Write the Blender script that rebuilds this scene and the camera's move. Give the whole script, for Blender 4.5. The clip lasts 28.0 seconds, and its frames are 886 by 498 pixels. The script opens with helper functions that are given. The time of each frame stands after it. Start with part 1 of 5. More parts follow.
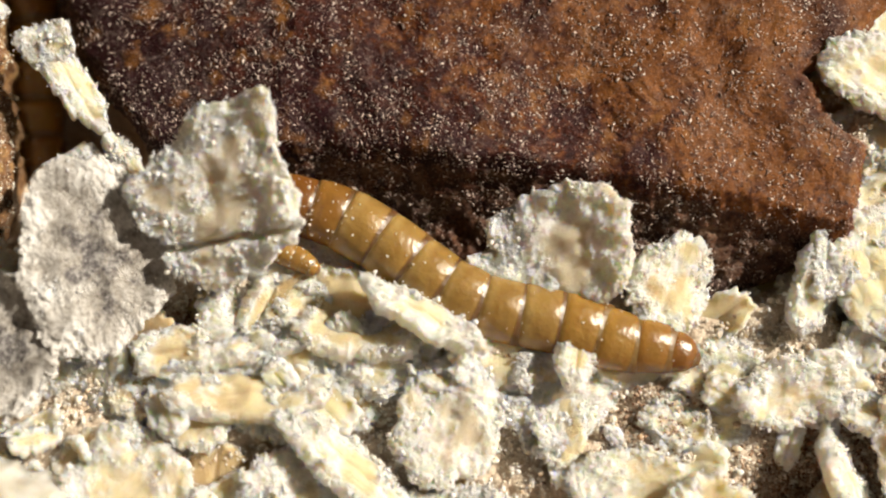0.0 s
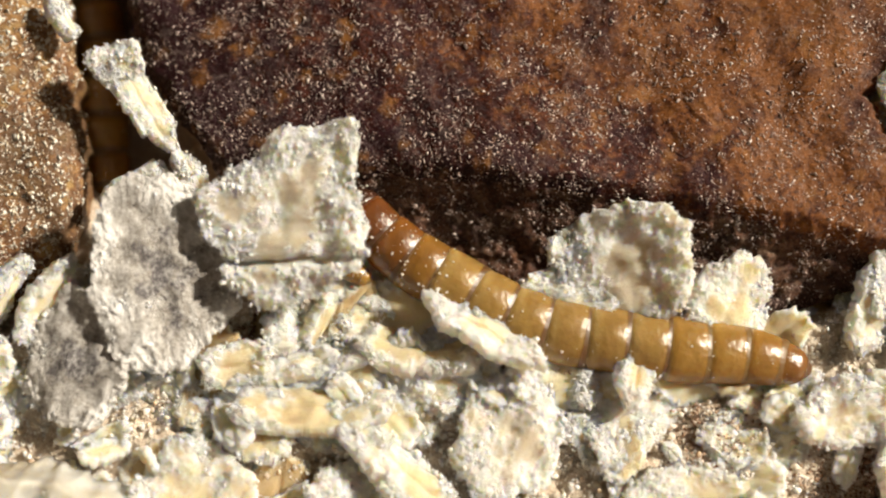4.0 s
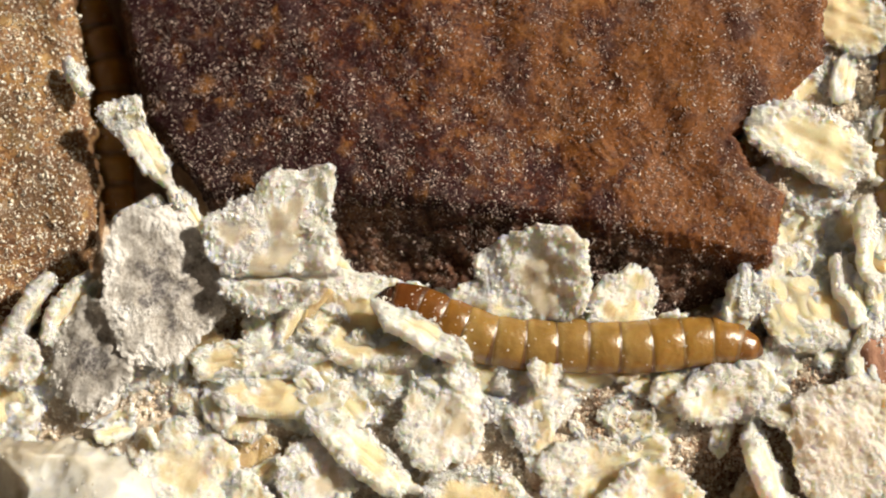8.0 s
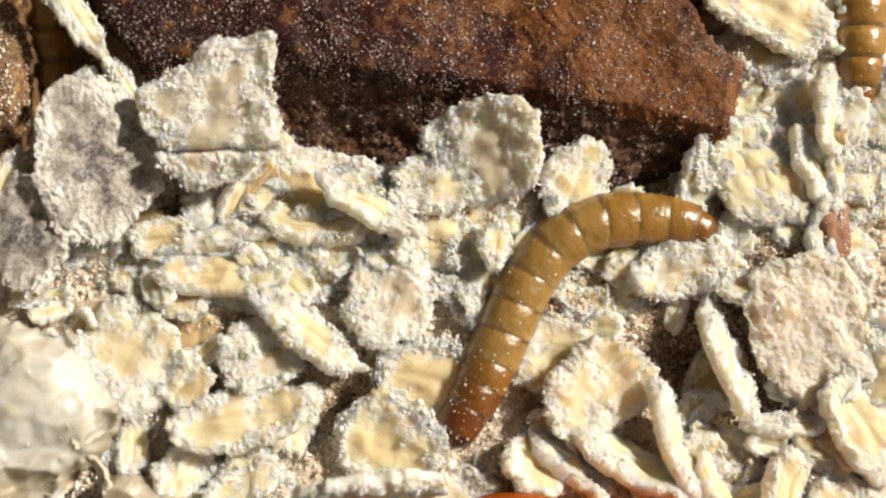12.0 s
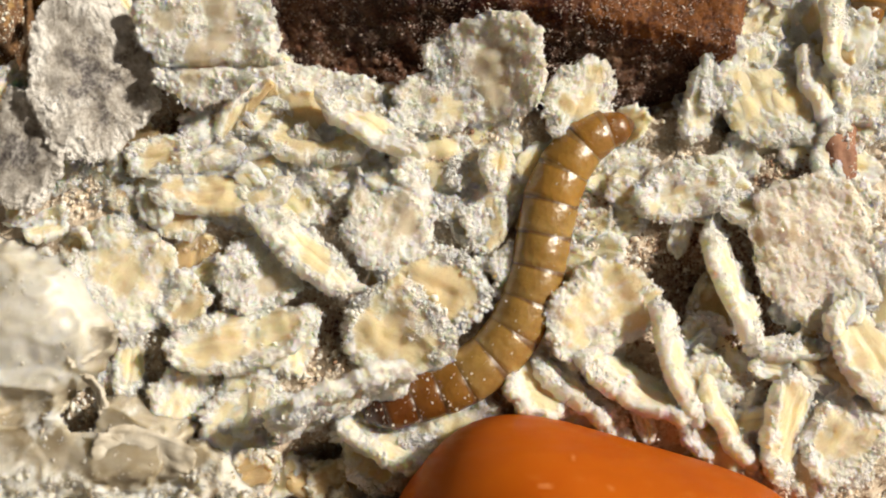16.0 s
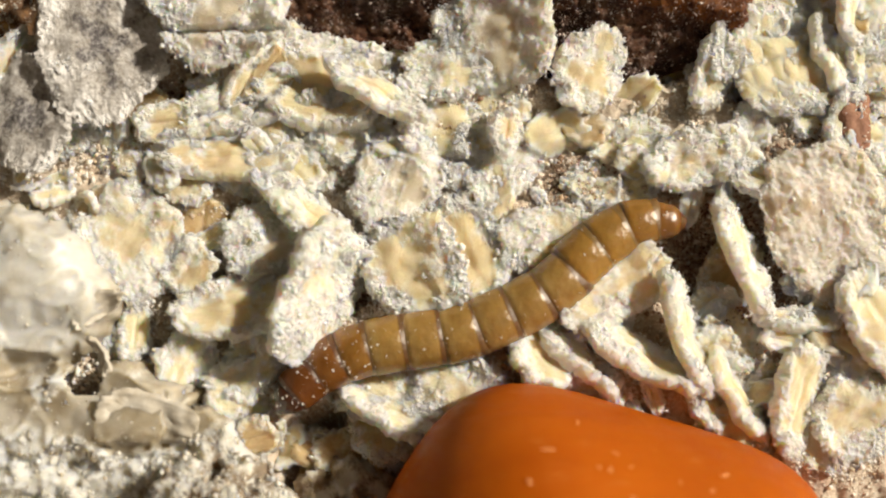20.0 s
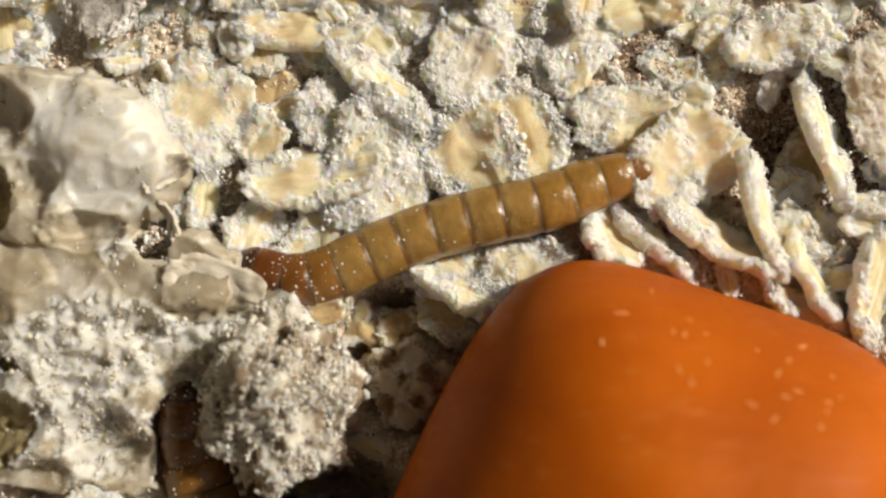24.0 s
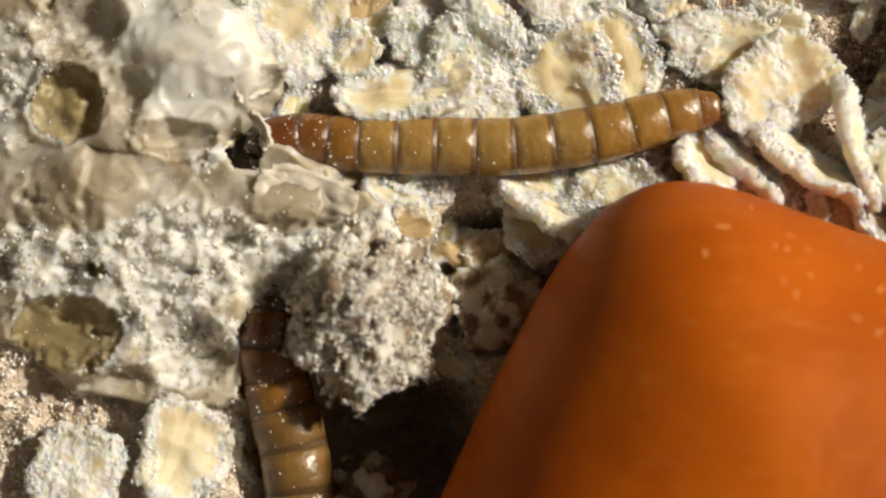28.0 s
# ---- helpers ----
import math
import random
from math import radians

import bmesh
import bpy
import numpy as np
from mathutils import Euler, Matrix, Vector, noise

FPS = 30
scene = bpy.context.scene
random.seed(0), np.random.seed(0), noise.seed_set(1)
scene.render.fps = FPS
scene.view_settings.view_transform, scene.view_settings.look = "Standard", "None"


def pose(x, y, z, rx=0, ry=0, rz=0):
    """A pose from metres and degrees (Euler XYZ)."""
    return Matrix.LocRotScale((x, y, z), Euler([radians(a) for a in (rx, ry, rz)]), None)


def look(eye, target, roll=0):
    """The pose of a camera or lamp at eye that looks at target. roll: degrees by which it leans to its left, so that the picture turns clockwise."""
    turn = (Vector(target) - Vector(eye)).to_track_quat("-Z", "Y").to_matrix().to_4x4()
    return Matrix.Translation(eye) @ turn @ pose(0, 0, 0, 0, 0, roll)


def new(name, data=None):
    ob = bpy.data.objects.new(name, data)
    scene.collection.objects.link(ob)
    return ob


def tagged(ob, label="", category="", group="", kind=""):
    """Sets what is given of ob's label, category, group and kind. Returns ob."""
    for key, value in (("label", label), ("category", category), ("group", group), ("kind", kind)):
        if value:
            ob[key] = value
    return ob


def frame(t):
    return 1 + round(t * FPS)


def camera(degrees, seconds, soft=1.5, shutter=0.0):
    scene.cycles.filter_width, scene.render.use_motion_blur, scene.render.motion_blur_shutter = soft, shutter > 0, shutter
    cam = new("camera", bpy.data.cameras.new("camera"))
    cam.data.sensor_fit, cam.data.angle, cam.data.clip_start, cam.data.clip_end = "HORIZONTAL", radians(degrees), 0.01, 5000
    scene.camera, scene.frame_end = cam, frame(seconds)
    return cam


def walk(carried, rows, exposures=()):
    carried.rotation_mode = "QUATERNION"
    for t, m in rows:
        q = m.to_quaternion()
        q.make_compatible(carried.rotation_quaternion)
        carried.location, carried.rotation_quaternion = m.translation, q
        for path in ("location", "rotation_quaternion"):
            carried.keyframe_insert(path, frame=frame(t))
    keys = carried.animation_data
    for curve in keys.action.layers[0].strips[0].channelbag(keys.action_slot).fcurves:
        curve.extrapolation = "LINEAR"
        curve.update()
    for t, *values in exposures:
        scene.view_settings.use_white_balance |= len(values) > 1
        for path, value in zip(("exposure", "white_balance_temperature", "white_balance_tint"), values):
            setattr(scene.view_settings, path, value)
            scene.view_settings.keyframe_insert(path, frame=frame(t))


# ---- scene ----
cam = camera(36, 28.0, soft=2.15)
PATH = [
    (0.0, pose(-0.00234, -0.00954, 0.06131, 7.31, -1.98, -0.17)),
    (0.5, pose(-0.00243, -0.00966, 0.06132, 7.63, -1.63, -0.15)),
    (1.0, pose(-0.00239, -0.00979, 0.06140, 7.89, -1.24, -0.02)),
    (1.5, pose(-0.00272, -0.00967, 0.06133, 7.47, -1.11, 0.13)),
    (2.0, pose(-0.00304, -0.00945, 0.06136, 7.00, -1.07, 0.23)),
    (2.5, pose(-0.00316, -0.00962, 0.06148, 7.45, -1.14, 0.18)),
    (3.0, pose(-0.00307, -0.00962, 0.06156, 7.84, -0.79, 0.21)),
    (3.5, pose(-0.00350, -0.00902, 0.06198, 7.53, -0.56, 0.35)),
    (5.5, pose(-0.00265, -0.00917, 0.06432, 7.34, -0.18, 0.49)),
    (6.0, pose(-0.00133, -0.01044, 0.07503, 7.00, 0.59, 0.54)),
    (6.5, pose(-0.00066, -0.01073, 0.07672, 7.45, 0.71, 0.42)),
    (7.0, pose(-0.00028, -0.01038, 0.07661, 7.65, 0.59, 0.26)),
    (7.5, pose(0.00010, -0.01007, 0.07647, 7.51, 0.51, 0.14)),
    (8.0, pose(0.00033, -0.01014, 0.07632, 7.57, 0.25, 0.00)),
    (8.5, pose(0.00071, -0.00996, 0.07617, 7.43, 0.02, -0.17)),
    (9.0, pose(0.00103, -0.00964, 0.07604, 7.24, -0.14, -0.33)),
    (9.5, pose(0.00128, -0.00997, 0.07579, 7.22, -0.18, -0.34)),
    (10.0, pose(0.00133, -0.00979, 0.07521, 6.14, -0.52, -0.32)),
    (10.5, pose(0.00170, -0.01044, 0.07480, 5.42, -0.47, -0.25)),
    (11.0, pose(0.00119, -0.01142, 0.07431, 5.12, -0.87, -0.24)),
    (11.5, pose(0.00142, -0.01203, 0.07408, 4.76, -0.91, -0.33)),
    (12.0, pose(0.00165, -0.01259, 0.07347, 4.39, -0.89, -0.40)),
    (12.5, pose(0.00159, -0.01303, 0.07298, 3.44, -0.91, -0.30)),
    (13.0, pose(0.00183, -0.01341, 0.07279, 2.77, -0.74, -0.24)),
    (13.5, pose(0.00171, -0.01355, 0.07282, 2.48, -0.80, -0.30)),
    (15.5, pose(0.00180, -0.01480, 0.07249, 3.16, -0.87, -0.18)),
    (16.0, pose(0.00135, -0.01502, 0.07233, 3.02, -1.11, -0.17)),
    (16.5, pose(0.00118, -0.01491, 0.07227, 2.65, -1.20, -0.08)),
    (17.0, pose(0.00115, -0.01516, 0.07233, 2.74, -1.23, -0.11)),
    (17.5, pose(0.00121, -0.01514, 0.07231, 2.87, -1.27, -0.10)),
    (18.0, pose(0.00130, -0.01531, 0.07226, 2.98, -1.16, -0.07)),
    (18.5, pose(0.00140, -0.01605, 0.07216, 3.40, -0.96, 0.02)),
    (19.0, pose(0.00218, -0.01655, 0.07204, 3.61, -0.30, 0.13)),
    (19.5, pose(0.00203, -0.01694, 0.07189, 3.74, -0.49, 0.15)),
    (20.0, pose(0.00263, -0.01783, 0.07164, 3.92, 0.17, 0.38)),
    (20.5, pose(0.00263, -0.01817, 0.07157, 3.64, 0.60, 0.53)),
    (22.5, pose(0.00117, -0.02155, 0.07090, 3.97, 0.95, 1.20)),
    (23.0, pose(0.00175, -0.02150, 0.07083, 3.36, 1.57, 1.37)),
    (23.5, pose(0.00235, -0.02300, 0.07056, 3.93, 2.31, 1.74)),
    (24.0, pose(0.00186, -0.02446, 0.07022, 4.16, 2.34, 2.07)),
    (24.5, pose(0.00092, -0.02639, 0.06983, 4.68, 1.97, 2.56)),
    (25.0, pose(-0.00020, -0.02753, 0.06947, 4.59, 1.48, 3.24)),
    (25.5, pose(-0.00148, -0.02845, 0.06897, 3.66, 1.42, 3.59)),
    (26.0, pose(-0.00157, -0.02948, 0.06949, 3.82, 2.18, 3.79)),
    (26.5, pose(-0.00176, -0.02916, 0.06980, 3.91, 2.58, 3.81)),
    (27.0, pose(-0.00174, -0.02916, 0.06985, 4.27, 2.75, 3.79)),
    (27.5, pose(-0.00244, -0.02880, 0.06974, 4.08, 2.18, 3.76)),
    (28.0, pose(-0.00249, -0.02881, 0.06997, 4.19, 2.24, 3.72)),
]
walk(cam, PATH, [(0.0, -0.09), (11.0, -0.17), (16.0, -0.32), (20.0, -0.34), (24.0, -0.45), (26.0, -0.50), (27.0, -0.50), (28.0, -0.38)])
MM = 0.001

# ---- world and sun ----
world = bpy.data.worlds.new("sky")
scene.world = world
world.use_nodes = True
wn = world.node_tree.nodes
sky = wn.new("ShaderNodeTexSky")
sky.sky_type = "NISHITA"
sky.sun_disc = False
SUN_DIR = Vector((0.81, 0.37, 0.64)).normalized()
sky.sun_elevation = math.asin(SUN_DIR.z)
sky.sun_rotation = math.atan2(SUN_DIR.x, SUN_DIR.y)
wn["Background"].inputs[1].default_value = 0.060
# the daylight comes in through a room, so little of the sky's blue is left
indoors = wn.new("ShaderNodeHueSaturation")
indoors.inputs["Saturation"].default_value = 0.2
world.node_tree.links.new(sky.outputs[0], indoors.inputs["Color"])
warmed = wn.new("ShaderNodeMix")
warmed.data_type, warmed.blend_type = "RGBA", "MULTIPLY"
warmed.inputs["Factor"].default_value = 1.0
warmed.inputs["B"].default_value = (1.0, 0.845, 0.63, 1.0)
world.node_tree.links.new(indoors.outputs[0], warmed.inputs["A"])
world.node_tree.links.new(warmed.outputs["Result"], wn["Background"].inputs[0])
sun = new("sun", bpy.data.lights.new("sun", "SUN"))
sun.data.energy = 6.7
sun.data.angle = radians(5.0)
sun.data.color = (1.0, 0.893, 0.728)
sun.matrix_world = look(SUN_DIR * 0.5, (0, 0, 0))


# ---- materials ----
def nodes_of(name):
    m = bpy.data.materials.new(name)
    m.use_nodes = True
    return m, m.node_tree.nodes, m.node_tree.links, m.node_tree.nodes["Principled BSDF"]


def mapped(n, l, per_object=True):
    """Object coordinates in millimetres, shifted for each object."""
    tc = n.new("ShaderNodeTexCoord")
    v = n.new("ShaderNodeVectorMath")
    v.operation = "SCALE"
    v.inputs["Scale"].default_value = 1000.0
    l.new(tc.outputs["Object"], v.inputs[0])
    if not per_object:
        return v.outputs[0]
    info = n.new("ShaderNodeObjectInfo")
    k = n.new("ShaderNodeMath")
    k.operation = "MULTIPLY"
    k.inputs[1].default_value = 61.0
    l.new(info.outputs["Random"], k.inputs[0])
    a = n.new("ShaderNodeVectorMath")
    a.operation = "ADD"
    l.new(v.outputs[0], a.inputs[0])
    l.new(k.outputs[0], a.inputs[1])
    return a.outputs[0]


def noise_node(n, l, vec, scale, detail=4.0, rough=0.6):
    t = n.new("ShaderNodeTexNoise")
    t.inputs["Scale"].default_value = scale
    t.inputs["Detail"].default_value = detail
    t.inputs["Roughness"].default_value = rough
    l.new(vec, t.inputs["Vector"])
    return t.outputs[0]


def ramp(n, l, fac, stops):
    r = n.new("ShaderNodeValToRGB")
    e = r.color_ramp.elements
    while len(e) < len(stops):
        e.new(0.5)
    for el, (p, c) in zip(e, stops):
        el.position, el.color = p, (*c, 1.0)
    l.new(fac, r.inputs[0])
    return r.outputs[0]


def mixed(n, l, fac, a, b):
    m = n.new("ShaderNodeMix")
    m.data_type = "RGBA"
    l.new(fac, m.inputs["Factor"])
    for sock, v in ((m.inputs["A"], a), (m.inputs["B"], b)):
        if isinstance(v, tuple):
            sock.default_value = (*v, 1.0)
        else:
            l.new(v, sock)
    return m.outputs["Result"]


def bumped(n, l, bsdf, parts, strength=0.6, distance=0.0002):
    prev = None
    for h, d in parts:
        b = n.new("ShaderNodeBump")
        b.inputs["Strength"].default_value = strength
        b.inputs["Distance"].default_value = d
        l.new(h, b.inputs["Height"])
        if prev:
            l.new(prev, b.inputs["Normal"])
        prev = b.outputs[0]
    l.new(prev, bsdf.inputs["Normal"])


def oat_material(name, skin, flour, stain, cover):
    """A rolled flake: its skin shows through a patchy coat of flour."""
    m, n, l, b = nodes_of(name)
    v = mapped(n, l)
    big = noise_node(n, l, v, 0.42, 3.0)
    mid = noise_node(n, l, v, 0.95, 6.0, 0.68)
    fine = noise_node(n, l, v, 9.0, 4.0, 0.7)
    base = ramp(n, l, big, ((0.38, skin), (0.62, stain)))
    worn = n.new("ShaderNodeAttribute")
    worn.attribute_name = "flour"
    grit = n.new("ShaderNodeMath")
    grit.operation = "MULTIPLY_ADD"
    grit.inputs[1].default_value = cover
    l.new(fine, grit.inputs[0])
    l.new(worn.outputs["Fac"], grit.inputs[2])
    coat = ramp(n, l, grit.outputs[0], ((0.30, (0.04, 0.04, 0.04)), (1.05, (1, 1, 1))))
    col = mixed(n, l, coat, base, flour)
    dirt = ramp(n, l, fine, ((0.30, (0.66, 0.50, 0.36)), (0.48, (1, 1, 1))))
    mul = n.new("ShaderNodeMix")
    mul.data_type, mul.blend_type = "RGBA", "MULTIPLY"
    mul.inputs["Factor"].default_value = 0.32
    l.new(col, mul.inputs["A"])
    l.new(dirt, mul.inputs["B"])
    l.new(mul.outputs["Result"], b.inputs["Base Color"])
    b.inputs["Roughness"].default_value = 0.85
    b.inputs["Specular IOR Level"].default_value = 0.25
    b.inputs["Subsurface Weight"].default_value = 0.95
    b.inputs["Subsurface Radius"].default_value = (1.0, 0.80, 0.48)
    b.inputs["Subsurface Scale"].default_value = 0.00085
    powder = noise_node(n, l, v, 17.0, 3.0, 0.7)
    bumped(n, l, b, ((mid, 0.00004), (fine, 0.00009), (powder, 0.00007)), 1.0)
    return m


MAT = {
    "white": oat_material("floury_white_oat", (0.90, 0.82, 0.61), (0.93, 0.91, 0.86), (0.86, 0.745, 0.515), 0.5),
    "cream": oat_material("cream_oat", (0.88, 0.79, 0.555), (0.925, 0.90, 0.84), (0.83, 0.70, 0.45), 0.5),
    "yellow": oat_material("yellow_oat", (0.81, 0.705, 0.46), (0.94, 0.905, 0.83), (0.76, 0.62, 0.385), 0.5),
    # tan also stands in for shade on flakes low between the others
    "tan": oat_material("tan_shaded_oat", (0.56, 0.42, 0.23), (0.84, 0.77, 0.64), (0.60, 0.45, 0.26), 0.5),
    "grey": oat_material("grey_floury_oat", (0.62, 0.56, 0.44), (0.91, 0.89, 0.85), (0.70, 0.62, 0.48), 0.5),
    "pink": oat_material("pinkish_floury_lump", (0.58, 0.47, 0.34), (0.86, 0.80, 0.73), (0.68, 0.57, 0.43), 0.5),
}


def stained(name, base, stain):
    """The grey flakes have a dark blotch in the middle and a floury rim."""
    m, n, l, b = nodes_of(name)
    v = mapped(n, l)
    mid = noise_node(n, l, v, 1.1, 5.0, 0.75)
    fine = noise_node(n, l, v, 8.0, 4.0, 0.7)
    tc = n.new("ShaderNodeTexCoord")
    flat = n.new("ShaderNodeVectorMath")
    flat.operation = "MULTIPLY_ADD"
    flat.inputs[1].default_value, flat.inputs[2].default_value = (2.0, 2.0, 0.0), (-1.0, -1.0, 0.0)
    l.new(tc.outputs["Generated"], flat.inputs[0])
    out = n.new("ShaderNodeVectorMath")
    out.operation = "LENGTH"
    l.new(flat.outputs[0], out.inputs[0])
    far = n.new("ShaderNodeMath")
    far.operation = "MULTIPLY_ADD"
    far.inputs[1].default_value = 0.34
    l.new(out.outputs["Value"], far.inputs[0])
    l.new(mid, far.inputs[2])
    col = ramp(n, l, far.outputs[0], ((0.56, stain), (0.68, (0.38, 0.35, 0.315)), (0.80, base), (0.92, (0.82, 0.80, 0.77))))
    grain = ramp(n, l, fine, ((0.36, (0.55, 0.5, 0.45)), (0.52, (1, 1, 1))))
    mul = n.new("ShaderNodeMix")
    mul.data_type, mul.blend_type = "RGBA", "MULTIPLY"
    mul.inputs["Factor"].default_value = 0.6
    l.new(col, mul.inputs["A"])
    l.new(grain, mul.inputs["B"])
    mottle = ramp(n, l, noise_node(n, l, v, 3.2, 6.0, 0.8), ((0.46, (0, 0, 0)), (0.62, (0.75, 0.75, 0.75))))
    toned = mixed(n, l, mottle, mul.outputs["Result"], (0.62, 0.605, 0.59))
    worn = n.new("ShaderNodeAttribute")
    worn.attribute_name = "flour"
    rim_coat = ramp(n, l, worn.outputs["Fac"], ((0.50, (0, 0, 0)), (1.0, (0.75, 0.75, 0.75))))
    l.new(mixed(n, l, rim_coat, toned, (0.84, 0.83, 0.82)), b.inputs["Base Color"])
    b.inputs["Roughness"].default_value = 0.9
    bumped(n, l, b, ((mid, 0.00014), (fine, 0.00012)), 0.9)
    return m


MAT["stained"] = stained("grey_stained_oat", (0.55, 0.53, 0.515), (0.12, 0.108, 0.115))


def bed_material():
    m, n, l, b = nodes_of("flour_and_crumb_bed")
    v = mapped(n, l, False)
    big = noise_node(n, l, v, 0.22, 2.6)
    mid = noise_node(n, l, v, 1.3, 5.0, 0.7)
    fine = noise_node(n, l, v, 7.0, 4.0, 0.75)
    a = ramp(n, l, mid, ((0.32, (0.46, 0.32, 0.22)), (0.48, (0.70, 0.58, 0.46)), (0.64, (0.86, 0.79, 0.68))))
    c = ramp(n, l, fine, ((0.35, (0.38, 0.25, 0.17)), (0.52, (0.76, 0.67, 0.55))))
    l.new(mixed(n, l, big, a, c), b.inputs["Base Color"])
    b.inputs["Roughness"].default_value = 0.92
    bumped(n, l, b, ((mid, 0.0002), (fine, 0.00012)), 0.9)
    return m


MAT["bed"] = bed_material()


def grain_material(name, stops, soft=False):
    m, n, l, b = nodes_of(name)
    g = n.new("ShaderNodeNewGeometry")
    l.new(ramp(n, l, g.outputs["Random Per Island"], stops), b.inputs["Base Color"])
    b.inputs["Roughness"].default_value = 0.9
    if soft:
        v = mapped(n, l, False)
        b.inputs["Subsurface Weight"].default_value = 0.85
        b.inputs["Subsurface Radius"].default_value = (1.0, 0.85, 0.62)
        b.inputs["Subsurface Scale"].default_value = 0.0004
        bumped(n, l, b, ((noise_node(n, l, v, 8.0, 4.0, 0.7), 0.00004),), 0.6)
    return m


MAT["grains"] = grain_material("flour_grain", ((0.0, (0.58, 0.43, 0.28)), (0.08, (0.76, 0.66, 0.51)), (0.3, (0.80, 0.75, 0.65)), (1.0, (0.85, 0.82, 0.76))))
MAT["crumbs"] = grain_material("clumped_flour", ((0.0, (0.50, 0.35, 0.24)), (0.14, (0.70, 0.57, 0.45)), (0.40, (0.84, 0.76, 0.66)), (1.0, (0.92, 0.88, 0.82))), True)
MAT["white_flour"] = grain_material("white_flour", ((0.0, (0.86, 0.82, 0.74)), (0.3, (0.92, 0.905, 0.86)), (1.0, (0.945, 0.935, 0.90))), True)
MAT["bread_flour"] = grain_material("bread_crumb_flour", ((0.0, (0.46, 0.37, 0.27)), (0.4, (0.68, 0.63, 0.54)), (1.0, (0.85, 0.82, 0.75))), True)
MAT["bran_crumb"] = grain_material("brown_bran_crumb", ((0.0, (0.24, 0.13, 0.08)), (0.35, (0.42, 0.28, 0.19)), (0.75, (0.60, 0.47, 0.36)), (1.0, (0.80, 0.73, 0.65))))
MAT["dust"] = grain_material("white_flour_speck", ((0.0, (0.20, 0.12, 0.09)), (0.40, (0.44, 0.33, 0.28)), (1.0, (0.74, 0.65, 0.60))))


def crust_material(name, dark, mid_c, light, lean, speck_c, burnt=False):
    """Baked crust; burnt: it is darkest along its broken front edge."""
    m, n, l, b = nodes_of(name)
    v = mapped(n, l, False)
    big = noise_node(n, l, v, 0.13, 5.0, 0.62)
    mid = noise_node(n, l, v, 1.25, 5.0, 0.7)
    fine = noise_node(n, l, v, 5.0, 5.0, 0.7)
    speck = noise_node(n, l, v, 7.5, 2.0, 0.6)
    sep = n.new("ShaderNodeSeparateXYZ")
    l.new(v, sep.inputs[0])
    half = n.new("ShaderNodeMath")
    half.operation = "MULTIPLY"
    half.inputs[1].default_value = 0.55
    l.new(big, half.inputs[0])
    k = n.new("ShaderNodeMath")
    k.operation = "MULTIPLY_ADD"
    k.inputs[1].default_value = lean
    l.new(sep.outputs["X"], k.inputs[0])
    l.new(half.outputs[0], k.inputs[2])
    if burnt:
        across = n.new("ShaderNodeVectorMath")
        across.operation = "DOT_PRODUCT"
        across.inputs[1].default_value = (0.15, 1.0, 0.0)
        l.new(v, across.inputs[0])
        edge = n.new("ShaderNodeMapRange")
        edge.inputs["From Min"].default_value, edge.inputs["From Max"].default_value = 2.5, 8.5
        edge.inputs["To Min"].default_value, edge.inputs["To Max"].default_value = -0.13, 0.06
        l.new(across.outputs["Value"], edge.inputs["Value"])
        s = n.new("ShaderNodeMath")
        s.operation = "ADD"
        l.new(k.outputs[0], s.inputs[0])
        l.new(edge.outputs[0], s.inputs[1])
        k = s
    k2 = n.new("ShaderNodeMath")
    k2.operation = "MULTIPLY_ADD"
    k2.inputs[1].default_value = 1.0
    l.new(mid, k2.inputs[0])
    l.new(k.outputs[0], k2.inputs[2])
    col = ramp(n, l, k2.outputs[0], ((0.58, dark), (0.77, mid_c), (0.95, light)))
    grain = ramp(n, l, fine, ((0.32, (0.42, 0.36, 0.38)), (0.50, (0.95, 0.93, 0.92)), (0.66, (1.35, 1.25, 1.1))))
    mul = n.new("ShaderNodeMix")
    mul.data_type, mul.blend_type = "RGBA", "MULTIPLY"
    mul.inputs["Factor"].default_value = 0.9
    l.new(col, mul.inputs["A"])
    l.new(grain, mul.inputs["B"])
    # amber glassy spots, violet clouds and a thin film of flour in patches
    spot = ramp(n, l, noise_node(n, l, v, 0.85, 4.0, 0.6), ((0.55, (0, 0, 0)), (0.69, (0.8, 0.8, 0.8))))
    toned = mixed(n, l, spot, mul.outputs["Result"], (light[0] * 1.4, light[1] * 1.6, light[2] * 1.5))
    cloud = ramp(n, l, noise_node(n, l, v, 0.36, 5.0, 0.68), ((0.46, (0, 0, 0)), (0.62, (0.8, 0.8, 0.8))))
    toned = mixed(n, l, cloud, toned, (dark[0] * 1.7, dark[1] * 2.4, dark[2] * 2.8))
    film = n.new("ShaderNodeMath")
    film.operation = "MULTIPLY"
    l.new(ramp(n, l, noise_node(n, l, v, 0.5, 5.0, 0.7), ((0.46, (0, 0, 0)), (0.66, (1, 1, 1)))), film.inputs[0])
    l.new(ramp(n, l, noise_node(n, l, v, 4.2, 4.0, 0.75), ((0.48, (0, 0, 0)), (0.66, (0.46, 0.46, 0.46)))), film.inputs[1])
    toned = mixed(n, l, film.outputs[0], toned, tuple(0.8 * c for c in speck_c))
    cover = ramp(n, l, speck, ((0.60, (0, 0, 0)), (0.68, (0.3, 0.3, 0.3))))
    l.new(mixed(n, l, cover, toned, speck_c), b.inputs["Base Color"])
    b.inputs["Roughness"].default_value = 0.52
    b.inputs["Specular IOR Level"].default_value = 0.18
    bumped(n, l, b, ((mid, 0.00006), (fine, 0.00008)), 0.8)
    return m


